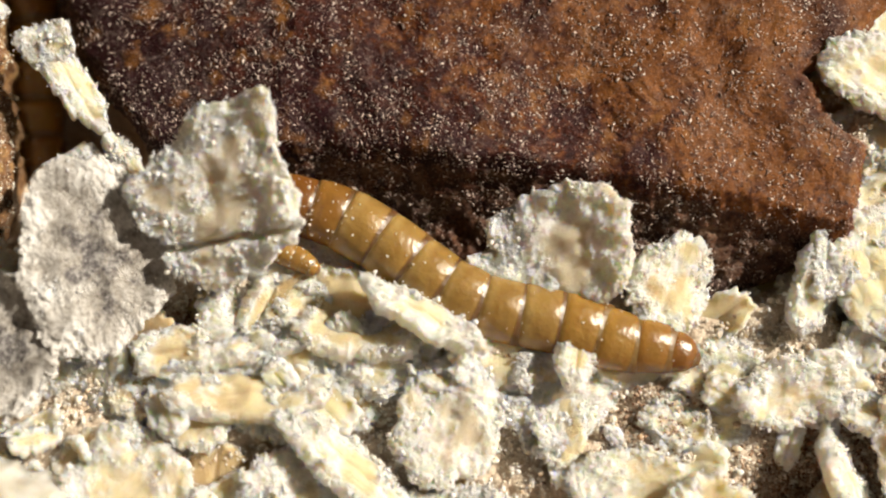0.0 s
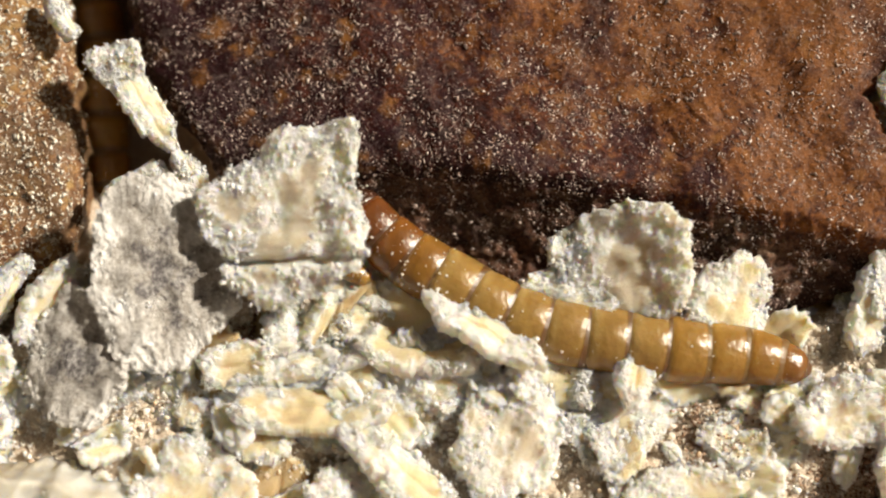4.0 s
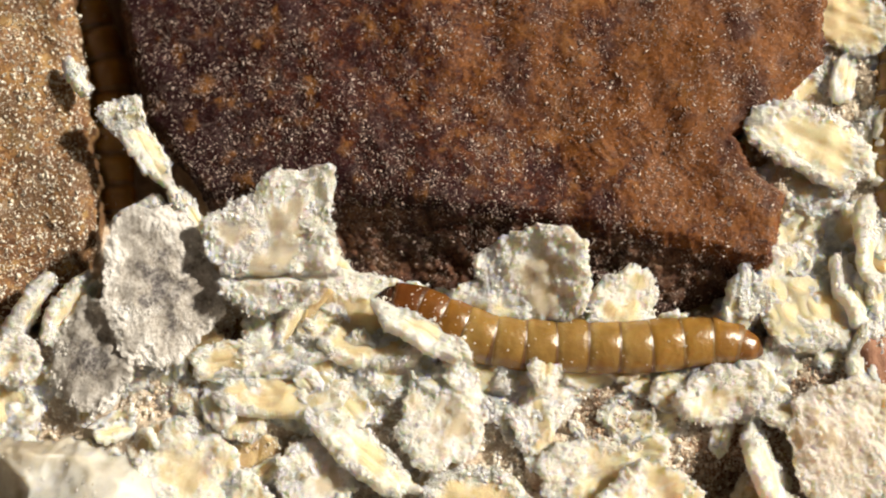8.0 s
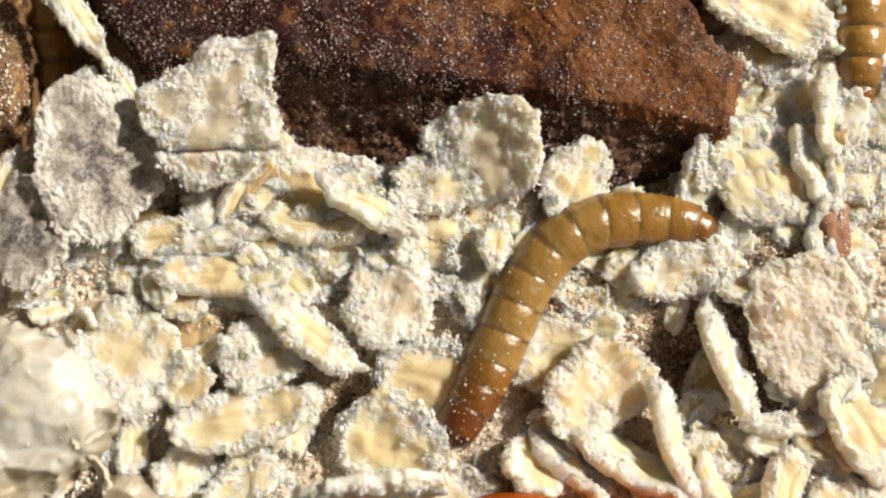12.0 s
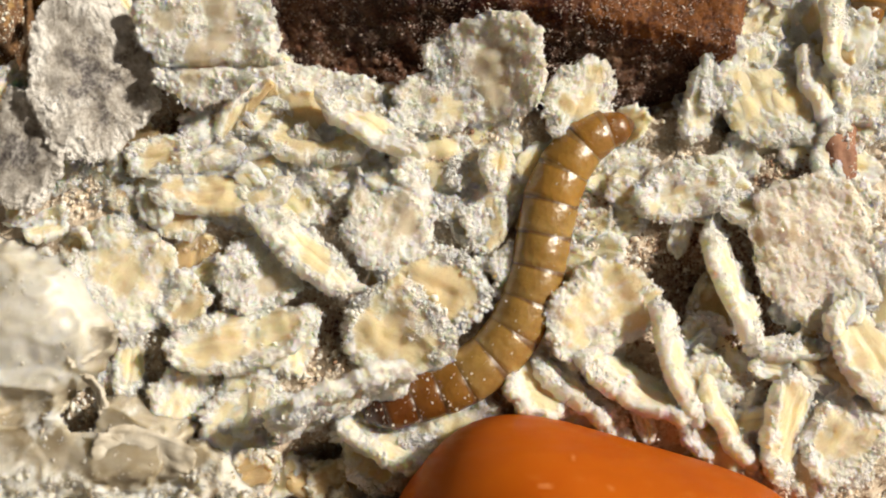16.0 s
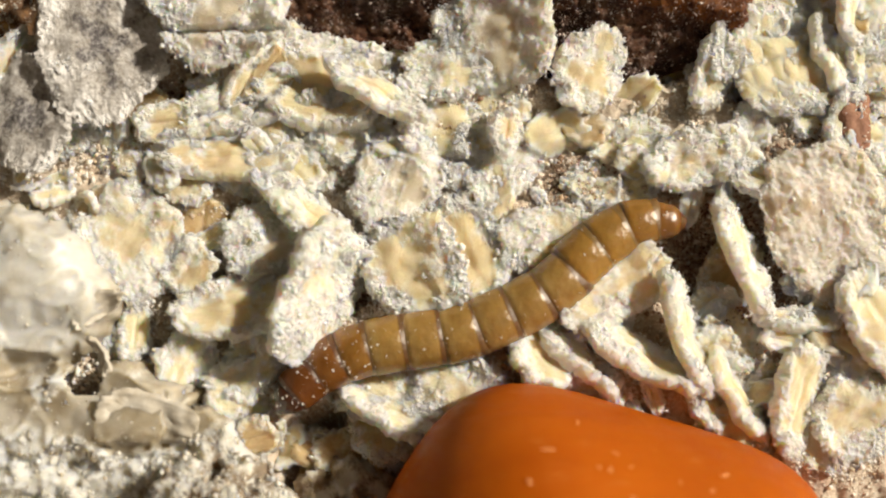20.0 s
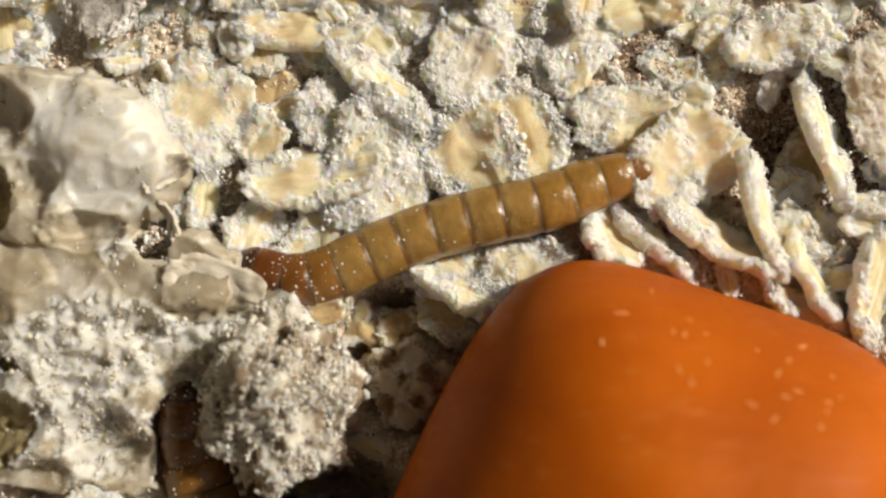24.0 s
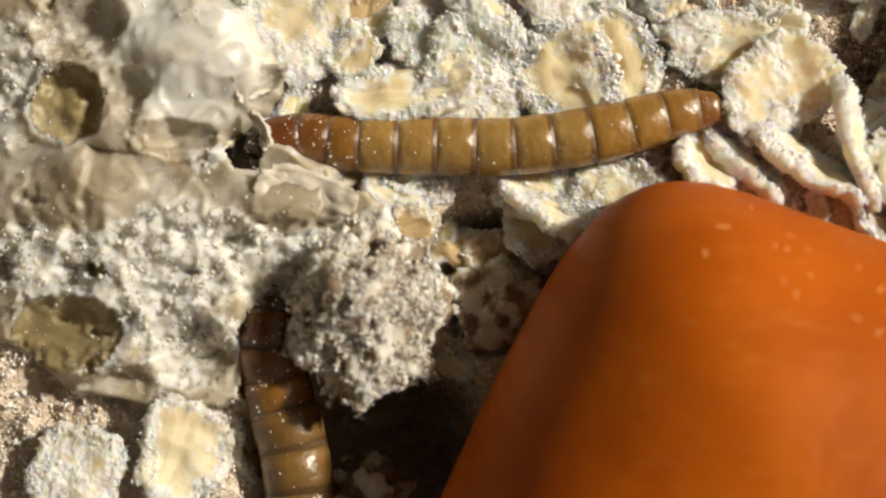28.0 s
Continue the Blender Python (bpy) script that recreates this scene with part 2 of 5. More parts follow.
MAT["crust"] = crust_material("dark_baked_crust", (0.0165, 0.0028, 0.0038), (0.055, 0.0105, 0.0042), (0.195, 0.072, 0.018), 0.016, (0.46, 0.36, 0.33), True)
MAT["crust_broken"] = crust_material("burnt_broken_crust", (0.026, 0.010, 0.008), (0.070, 0.028, 0.017), (0.17, 0.085, 0.050), 0.0, (0.46, 0.37, 0.30))
MAT["crust_light"] = crust_material("light_baked_crust", (0.085, 0.036, 0.018), (0.20, 0.10, 0.046), (0.40, 0.235, 0.10), 0.0, (0.70, 0.62, 0.53))


def worm_material(name, amber, rim, pale, sss=0.35):
    """Each plate ends in a thin dark line, behind which the pale skin between the plates shows."""
    skin = tuple(0.08 * p + 0.92 * w for p, w in zip(pale, rim))
    m, n, l, b = nodes_of(name)
    tc = n.new("ShaderNodeTexCoord")
    sep = n.new("ShaderNodeSeparateXYZ")
    l.new(tc.outputs["Generated"], sep.inputs[0])
    v = mapped(n, l)
    blotch = noise_node(n, l, v, 0.8, 3.0)
    col = ramp(n, l, sep.outputs["X"], ((0.02, rim), (0.08, amber), (0.20, pale), (0.36, amber), (0.77, amber), (0.81, rim), (0.86, rim), (0.90, skin)))
    dark = ramp(n, l, blotch, ((0.35, (0.72, 0.66, 0.6)), (0.65, (1.1, 1.1, 1.1))))
    mul = n.new("ShaderNodeMix")
    mul.data_type, mul.blend_type = "RGBA", "MULTIPLY"
    mul.inputs["Factor"].default_value = 0.7
    l.new(col, mul.inputs["A"])
    l.new(dark, mul.inputs["B"])
    l.new(mul.outputs["Result"], b.inputs["Base Color"])
    l.new(ramp(n, l, sep.outputs["X"], ((0.03, (0.4, 0.4, 0.4)), (0.12, (0.26, 0.26, 0.26)), (0.80, (0.26, 0.26, 0.26)), (0.87, (0.5, 0.5, 0.5)))), b.inputs["Roughness"])
    b.inputs["Specular IOR Level"].default_value = 0.8
    b.inputs["Subsurface Weight"].default_value = sss
    b.inputs["Subsurface Radius"].default_value = (1.0, 0.45, 0.12)
    b.inputs["Subsurface Scale"].default_value = 0.0009
    bumped(n, l, b, ((noise_node(n, l, v, 1.3, 2.0), 0.00016), (noise_node(n, l, v, 9.0, 3.0), 0.00003)), 0.6)
    return m


MAT["worm"] = worm_material("amber_chitin", (0.315, 0.192, 0.056), (0.13, 0.062, 0.018), (0.40, 0.265, 0.095))
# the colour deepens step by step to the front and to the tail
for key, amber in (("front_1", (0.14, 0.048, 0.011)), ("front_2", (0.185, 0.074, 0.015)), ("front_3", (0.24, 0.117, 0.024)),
                   # one body colour is darkened to stand in for shade beside the bread
                   ("tail_1", (0.32, 0.18, 0.042)), ("shaded_chitin", (0.175, 0.100, 0.030)), ("tail_2", (0.28, 0.145, 0.032)), ("tail_3", (0.20, 0.088, 0.019))):
    MAT[key] = worm_material("brown_and_shaded_chitin", amber, tuple(c * 0.55 for c in amber), tuple(c * 1.25 for c in amber))
MAT["worm_head"] = worm_material("dark_brown_head", (0.060, 0.021, 0.010), (0.04, 0.014, 0.008), (0.09, 0.034, 0.013), 0.1)


def plain(name, color, rough, bump_scale=3.0, depth=0.0001, sss=0.0, radius=(1.0, 0.5, 0.25), second=None, spec=0.5):
    m, n, l, b = nodes_of(name)
    v = mapped(n, l)
    t = noise_node(n, l, v, bump_scale, 5.0, 0.65)
    big = noise_node(n, l, v, bump_scale * 0.13, 3.0)
    l.new(mixed(n, l, ramp(n, l, big, ((0.35, (0, 0, 0)), (0.65, (1, 1, 1)))), color, second or color), b.inputs["Base Color"])
    b.inputs["Roughness"].default_value = rough
    b.inputs["Specular IOR Level"].default_value = spec
    if sss:
        b.inputs["Subsurface Weight"].default_value = sss
        b.inputs["Subsurface Radius"].default_value = radius
        b.inputs["Subsurface Scale"].default_value = 0.0015
    bumped(n, l, b, ((t, depth),), 0.6)
    return m


def carrot_material():
    """Raw carrot: deep orange flesh with faint fibres, dry pale smears and a moist sheen."""
    m, n, l, b = nodes_of("raw_carrot_flesh")
    v = mapped(n, l, False)
    tone = ramp(n, l, noise_node(n, l, v, 0.16, 4.0, 0.6), ((0.35, (0.37, 0.074, 0.003)), (0.65, (0.46, 0.104, 0.004))))
    along_v = n.new("ShaderNodeVectorMath")
    along_v.operation = "MULTIPLY"
    along_v.inputs[1].default_value = (0.5, 2.2, 1.0)
    l.new(v, along_v.inputs[0])
    fibre = noise_node(n, l, along_v.outputs[0], 0.9, 4.0, 0.65)
    smear = ramp(n, l, fibre, ((0.60, (0, 0, 0)), (0.74, (0.32, 0.32, 0.32))))
    col = mixed(n, l, smear, tone, (0.60, 0.24, 0.055))
    l.new(col, b.inputs["Base Color"])
    l.new(ramp(n, l, fibre, ((0.4, (0.42, 0.42, 0.42)), (0.65, (0.62, 0.62, 0.62)))), b.inputs["Roughness"])
    b.inputs["Specular IOR Level"].default_value = 0.1
    b.inputs["Subsurface Weight"].default_value = 0.15
    b.inputs["Subsurface Radius"].default_value = (1.0, 0.35, 0.06)
    b.inputs["Subsurface Scale"].default_value = 0.0015
    bumped(n, l, b, ((fibre, 0.00008), (noise_node(n, l, v, 6.0, 3.0), 0.00003)), 0.7)
    return m


MAT["carrot"] = carrot_material()
MAT["carrot_fleck"] = plain("pale_carrot_fleck", (0.72, 0.30, 0.09), 0.7, 4.0)
MAT["bran"] = plain("red_bran_skin", (0.17, 0.055, 0.03), 0.6, 4.0, 0.0002, 0.0, second=(0.34, 0.17, 0.10))


def bread_material(name, film, thick, flour, rough, fine_depth):
    """Bread crumb: a glassy starch film, cloudy where it is thick, under flour that lies in clots."""
    m, n, l, b = nodes_of(name)
    v = mapped(n, l, False)
    big = noise_node(n, l, v, 0.30, 4.0, 0.6)
    mid = noise_node(n, l, v, 0.8, 5.0, 0.65)
    fine = noise_node(n, l, v, 5.0, 5.0, 0.75)
    milk = n.new("ShaderNodeAttribute")
    milk.attribute_name = "milk"
    cloudy = n.new("ShaderNodeMath")
    cloudy.operation = "MULTIPLY_ADD"
    cloudy.inputs[1].default_value = 0.35
    l.new(milk.outputs["Fac"], cloudy.inputs[0])
    l.new(big, cloudy.inputs[2])
    col = ramp(n, l, cloudy.outputs[0], ((0.44, film), (0.80, thick)))
    worn = n.new("ShaderNodeAttribute")
    worn.attribute_name = "flour"
    grit = n.new("ShaderNodeMath")
    grit.operation = "MULTIPLY_ADD"
    grit.inputs[1].default_value = 0.9
    l.new(fine, grit.inputs[0])
    l.new(worn.outputs["Fac"], grit.inputs[2])
    clots = ramp(n, l, grit.outputs[0], ((0.70, (0, 0, 0)), (1.10, (1, 1, 1))))
    l.new(mixed(n, l, clots, col, flour), b.inputs["Base Color"])
    l.new(ramp(n, l, grit.outputs[0], ((0.55, (rough, rough, rough)), (0.9, (0.85, 0.85, 0.85)))), b.inputs["Roughness"])
    b.inputs["Specular IOR Level"].default_value = 0.4
    b.inputs["Subsurface Weight"].default_value = 0.9
    b.inputs["Subsurface Radius"].default_value = (1.0, 0.86, 0.60)
    b.inputs["Subsurface Scale"].default_value = 0.0014
    bumped(n, l, b, ((mid, 0.00006), (fine, fine_depth)), 0.6)
    return m


MAT["bread"] = bread_material("stale_bread_crumb", (0.36, 0.305, 0.22), (0.74, 0.705, 0.64), (0.74, 0.705, 0.635), 0.34, 0.00003)
MAT["pore"] = bread_material("olive_pore_film", (0.33, 0.265, 0.135), (0.48, 0.41, 0.26), (0.66, 0.61, 0.50), 0.32, 0.00004)
MAT["lump"] = bread_material("floury_bread_crumb", (0.22, 0.155, 0.10), (0.40, 0.335, 0.255), (0.74, 0.705, 0.63), 0.6, 0.00012)


def film_material():
    m, n, l, b = nodes_of("translucent_bread_film")
    v = mapped(n, l)
    mid = noise_node(n, l, v, 1.2, 4.0, 0.65)
    l.new(ramp(n, l, mid, ((0.35, (0.54, 0.48, 0.38)), (0.65, (0.76, 0.72, 0.64)))), b.inputs["Base Color"])
    b.inputs["Roughness"].default_value = 0.38
    b.inputs["Transmission Weight"].default_value = 0.18
    b.inputs["IOR"].default_value = 1.25
    bumped(n, l, b, ((mid, 0.00006), (noise_node(n, l, v, 6.0, 3.0), 0.00002)), 0.6)
    return m


MAT["film"] = film_material()


# dim surface for the unseen slabs that block skylight
MAT["wall"] = plain("skylight_blocker", (0.16, 0.14, 0.12), 0.8, 0.05, 0.0004, second=(0.20, 0.175, 0.15))


# ---- mesh helpers ----
def mesh_of(name, verts, faces, material, smooth=True):
    me = bpy.data.meshes.new(name)
    me.from_pydata((np.asarray(verts, dtype=float) * MM).tolist(), [], faces)
    me.materials.append(material)
    if smooth:
        me.polygons.foreach_set("use_smooth", [True] * len(me.polygons))
    return me


def part(name, verts, faces, material, parent, label="", smooth=True):
    ob = new(name, mesh_of(name, verts, faces, material, smooth))
    ob.parent = parent
    return tagged(ob, label=label)


def nz(x, y, z=0.0):
    return noise.noise((x, y, z))


def fr(x, y, z, octaves=4, rough=0.75):
    return noise.fractal((x, y, z), rough, 2.1, octaves)


PERM = np.tile(np.random.default_rng(77).permutation(256), 3)
GRAD = np.random.default_rng(78).normal(size=(256, 3))
GRAD /= np.linalg.norm(GRAD, axis=1)[:, None]


def gn(x, y, z):
    """Gradient noise over whole arrays, about -1 to 1."""
    x, y, z = np.broadcast_arrays(np.asarray(x, float), np.asarray(y, float), np.asarray(z, float))
    ix, iy, iz = np.floor(x).astype(int), np.floor(y).astype(int), np.floor(z).astype(int)
    fx, fy, fz = x - ix, y - iy, z - iz
    u, v, w = (f * f * f * (f * (f * 6 - 15) + 10) for f in (fx, fy, fz))
    total = 0.0
    for a in (0, 1):
        for b in (0, 1):
            for c in (0, 1):
                g = GRAD[PERM[(PERM[(PERM[(ix + a) & 255] + iy + b) & 255] + iz + c) & 255]]
                d = g[..., 0] * (fx - a) + g[..., 1] * (fy - b) + g[..., 2] * (fz - c)
                total = total + d * (u if a else 1 - u) * (v if b else 1 - v) * (w if c else 1 - w)
    return 1.5 * total


def fbm(x, y, z, octaves=4, rough=0.55):
    total, amount, k = 0.0, 1.0, 1.0
    for _ in range(octaves):
        total = total + amount * gn(x * k, y * k, z + 3.1 * k)
        amount, k = amount * rough, k * 2.1
    return total


def puffs(x, y, size, seed):
    """Rounded clumps packed side by side, 0 to 1, like flour that clings together."""
    u, v = np.asarray(x, float) / size + seed * 1.3, np.asarray(y, float) / size + seed * 0.7
    iu, iv = np.floor(u).astype(int), np.floor(v).astype(int)
    h = np.zeros(np.shape(u))
    for a in (-1, 0, 1):
        for b in (-1, 0, 1):
            q = PERM[(PERM[(iu + a) & 255] + iv + b) & 255]
            cx, cy, r = iu + a + PERM[q] / 255.0, iv + b + PERM[q + 90] / 255.0, 0.45 + 0.55 * PERM[q + 41] / 255.0
            h = np.maximum(h, r * np.sqrt(np.maximum(0.0, 1 - ((u - cx) ** 2 + (v - cy) ** 2) / (r * r))))
    return h


def step(lo, hi, x):
    t = np.clip((x - lo) / (hi - lo), 0.0, 1.0)
    return t * t * (3 - 2 * t)


def floats(me, name, values):
    me.attributes.new(name, "FLOAT", "POINT").data.foreach_set("value", np.asarray(values, dtype=np.float32))


# ---- the bed of flour, crumbs and broken oats ----
PITS = ((-3.0, -23.6, 2.3, 2.6), (17.2, -13.0, 3.0, 2.6), (18.9, -4.4, 0.9, 2.4), (-11.0, -5.0, 1.3, 2.4), (-18.5, 6.0, 4.0, 7.0), (-20.0, 12.5, 4.0, 7.0), (-21.0, 18.0, 4.0, 7.0), (-3.2, -25.2, 3.6, 4.2),
        (-8.0, -34.8, 5.2, 11.0), (-3.2, -27.0, 2.4, 2.0), (-14.0, -26.6, 2.1, 1.7), (-13.7, -30.2, 2.1, 1.7), (-12.9, -34.4, 2.4, 1.9), (20.6, -15.5, 1.3, 1.2), (-2.4, -15.5, 1.2, 1.6), (17.5, 4.2, 1.0, 1.5), (23.0, 1.5, 1.2, 1.5))


def line(*pts):
    xs, ys = [p[0] for p in pts], [p[1] for p in pts]
    return lambda q: np.interp(q, xs, ys)


# where the crusts end towards the open bed
BIG_FRONT = line((-20.0, 0.2), (-13.0, 0.6), (-6.0, -2.0), (-1.0, -2.6), (6.0, -2.8), (12.3, -4.0), (16.5, -2.6), (22.0, -1.2))
SMALL_FRONT = line((-46.0, -6.5), (-25.0, -4.6), (-20.0, -4.0))
BIG_RIGHT = line((-4.0, 16.4), (-1.2, 18.4), (3.0, 19.3), (4.6, 17.2), (6.4, 16.9), (8.5, 19.6), (10.5, 21.4), (13.8, 21.8), (30.0, 24.0))


def under_crust(x, y):
    front = np.where(np.asarray(x) < -19.5, SMALL_FRONT(x), BIG_FRONT(x))
    return np.clip((y - front) / 1.2, 0.0, 1.0) * np.clip((BIG_RIGHT(y) - x) / 1.2, 0.0, 1.0)


def bed_height(x, y):
    z = -0.62 + 0.45 * fbm(x * 0.16, y * 0.16, 3.0, 3) + 0.40 * fbm(x * 0.6, y * 0.6, 7.0, 3)
    z = z + 0.26 * puffs(x, y, 0.9, 2.0) + 0.15 * puffs(x, y, 0.42, 5.0) - 4.5 * under_crust(x, y + 0.9)
    for px, py, r, d in PITS:
        z = z - d * np.exp(-(((x - px) ** 2 + (y - py) ** 2) / (r * r)) ** (2.0 if d > 4 else 1.0))
    return z


def build_bed():
    def axis(lo, hi, far, gap):
        fine = np.arange(lo, hi + gap / 2, gap)
        return np.concatenate([-np.geomspace(-lo + 3.0, far, 14)[::-1], fine, np.geomspace(hi + 3.0, far, 14)])
    xs, ys = axis(-30.0, 30.0, 130.0, 0.15), axis(-42.0, 17.0, 130.0, 0.15)
    x, y = np.meshgrid(xs, ys)
    z, w, h = bed_height(x, y), len(xs), len(ys)
    k = (np.arange(h - 1)[:, None] * w + np.arange(w - 1)[None]).reshape(-1)
    faces = np.stack([k, k + 1, k + w + 1, k + w], 1)
    ob = new("ground", mesh_of("ground", np.stack([x, y, z], -1).reshape(-1, 3), faces.tolist(), MAT["bed"]))
    tagged(ob, "bed of pale flour, crumbs and crushed oats", "substrate", kind="structure")
    return ob


ground = build_bed()


def blocker_wall(name, lo, hi, label):
    bm = bmesh.new()
    bmesh.ops.create_cube(bm, size=1.0)
    for v in bm.verts:
        v.co = [(lo[k] + hi[k]) / 2 * MM + v.co[k] * (hi[k] - lo[k]) * MM for k in range(3)]
    me = bpy.data.meshes.new(name)
    bm.to_mesh(me)
    bm.free()
    me.materials.append(MAT["wall"])
    tagged(new(name, me), label, "wall", kind="structure")


# unseen slabs added to hold back skylight; only the east side stays open
blocker_wall("wall_west", (-132, -132, -14), (-126, 132, 260), "unseen wall added to hold back skylight")
blocker_wall("wall_south", (-126, -132, -14), (132, -126, 260), "unseen wall added to hold back skylight")
blocker_wall("wall_north", (-126, 126, -14), (132, 132, 260), "unseen wall added to hold back skylight")
blocker_wall("ceiling", (-132, -132, 260), (70, 132, 268), "unseen slab overhead added to hold back skylight")
SURFACE = []          # places on the floury surfaces, where loose grains lie


# ---- oat flakes ----
def flake_mesh(length, width, curl, seed=0.0, thick=0.55, crack=False, bumps=(), cells=52, bias=0.0):
    """A rolled oat: an uneven, torn disc whose face is clotted with flour, most of all towards its frayed rim.
    bumps: (degrees, amount, sharpness) where the outline juts out or is torn away; bias: how much flour it wears.
    Returns places, faces, the number of places on its face and the flour at each place."""
    a, b = length / 2, width / 2
    rnd = random.Random(int(seed * 10))
    w = cells + 1
    p, q = np.meshgrid(np.linspace(-1, 1, w), np.linspace(-1, 1, w))
    p, q = p.reshape(-1), q.reshape(-1)
    u, v = p * np.sqrt(1 - q * q / 2), q * np.sqrt(1 - p * p / 2)
    r2 = np.minimum(1.0, u * u + v * v)
    t = np.arctan2(v, u)
    c, s = np.cos(t), np.sin(t)
    wob = 0.98 + 0.15 * gn(c * 1.2 + seed, s * 1.2, seed) + 0.10 * gn(c * 3.0 + seed, s * 3.0, 5.0)
    for at, amount, sharp in bumps:
        off = (np.degrees(t) - at + 180) % 360 - 180
        wob = wob + amount * np.exp(-(off / sharp) ** 2)
    square = 2.0 if bumps else 2.4
    wob = wob * (np.abs(c) ** square + np.abs(s) ** square) ** (-1 / square)
    if not bumps:
        # one or two straight tears
        for _ in range(rnd.choice((0, 0, 1, 1))):
            at, dist = rnd.uniform(0, 2 * math.pi), rnd.uniform(0.72, 0.95)
            wob = np.minimum(wob, dist / np.maximum(0.05, np.cos(t - at)) + 0.05 * gn(c * 5 + seed, s * 5, at))
    fray = r2 ** 2.5 / math.sqrt(a * b)
    wob = wob + fray * (0.14 * gn(c * a * 1.3 + seed, s * b * 1.3, 2.0) + 0.12 * gn(c * a * 3.2 + seed, s * b * 3.2, 1.0) + 0.09 * gn(c * a * 6.5, s * b * 6.5 + seed, 4.0))
    u, v = u * wob, v * wob
    x, y = u * a, v * b
    body = curl * (u * u * 0.9 - v * v * 0.5) + 0.34 * fbm(x * 0.5 + seed, y * 0.5, seed, 2, 0.6)
    z = body + thick * 0.5 * np.sqrt(np.maximum(0.0, 1.0 - 0.85 * r2 ** 1.6))
    z = z + 0.15 * np.exp(-((r2 - 0.74) / 0.20) ** 2) * (0.6 + gn(u * 3 + seed, v * 3, 0.0))
    z = z - 0.24 * np.exp(-(v / 0.12) ** 2) * (1 - r2) * (0.5 + 0.5 * gn(u * 2 + seed, 4.0, 0.0)) + 0.025 * gn(x * 0.7 + seed, y * 5.0, 3.0)
    coat = step(-0.34, 0.34, 0.70 * fbm(x * 0.42 + seed, y * 0.42, seed * 0.7, 4, 0.65) + 0.85 * (r2 - 0.52) + bias)
    clot = 0.07 * puffs(x, y, 0.85, seed) + 0.08 * puffs(x, y, 0.40, seed + 3.0) + 0.13 * puffs(x, y, 0.24, seed + 5.0) + 0.13 * fbm(x * 3.4 + seed, y * 3.4, seed, 2, 0.7)
    z = z + (0.12 + 0.88 * coat) * clot * (0.62 + 0.38 * r2) - 0.05 * coat
    x = x + coat * r2 * 0.10 * gn(x * 2.4, y * 2.4, seed)
    y = y + coat * r2 * 0.10 * gn(x * 2.4, y * 2.4, seed + 9.0)
    if crack:
        cut = v + 0.42 + 0.10 * gn(u * 3 + seed, 2.0, 0.0)
        z = z - 0.9 * np.exp(-(cut / 0.045) ** 2) + 0.35 / (1 + np.exp(np.clip(cut / 0.03, -40, 40)))
    n = w * w
    k = (np.arange(cells)[:, None] * w + np.arange(cells)[None]).reshape(-1)
    faces = np.stack([k, k + 1, k + w + 1, k + w], 1).tolist()
    ring = np.array([i for i in range(w)] + [j * w + cells for j in range(1, w)] + [cells * w + i for i in range(cells - 1, -1, -1)] + [j * w for j in range(cells - 1, 0, -1)])
    m = len(ring)
    places, coats, last = [np.stack([x, y, z], -1)], [coat], ring
    # the underside, in three rings
    for n_ring, (part_of, down) in enumerate(((0.97, 0.55), (0.6, 0.9), (0.2, 0.95))):
        places.append(np.stack([x[ring] * part_of, y[ring] * part_of, body[ring] * part_of ** 2 - thick * 0.5 * down], -1))
        coats.append(coat[ring])
        this = n + n_ring * m + np.arange(m)
        faces += np.stack([last, this, np.roll(this, -1), np.roll(last, -1)], 1).tolist()
        last = this
    faces.append(last.tolist()[::-1])
    return np.concatenate(places), faces, n, np.concatenate(coats)


FLOUR_BIAS = {"white": 0.26, "cream": 0.10, "yellow": -0.08, "tan": -0.16, "grey": 0.34, "pink": 0.32, "stained": -0.04}
FLAKE_LABEL = {
    "white": "white flour-dusted rolled oat flake lying in the bed",
    "cream": "cream rolled oat flake with patchy flour coat",
    "yellow": "yellowish rolled oat flake with little flour",
    "tan": "tan oat flake half sunk in crumbs, toned down for shade",
    "grey": "greyish floury oat flake lying in the bed",
    "pink": "large pinkish lump of floury crushed oat",
    "stained": "large grey oat flake with dark grey stains",
}
flake_count = 0


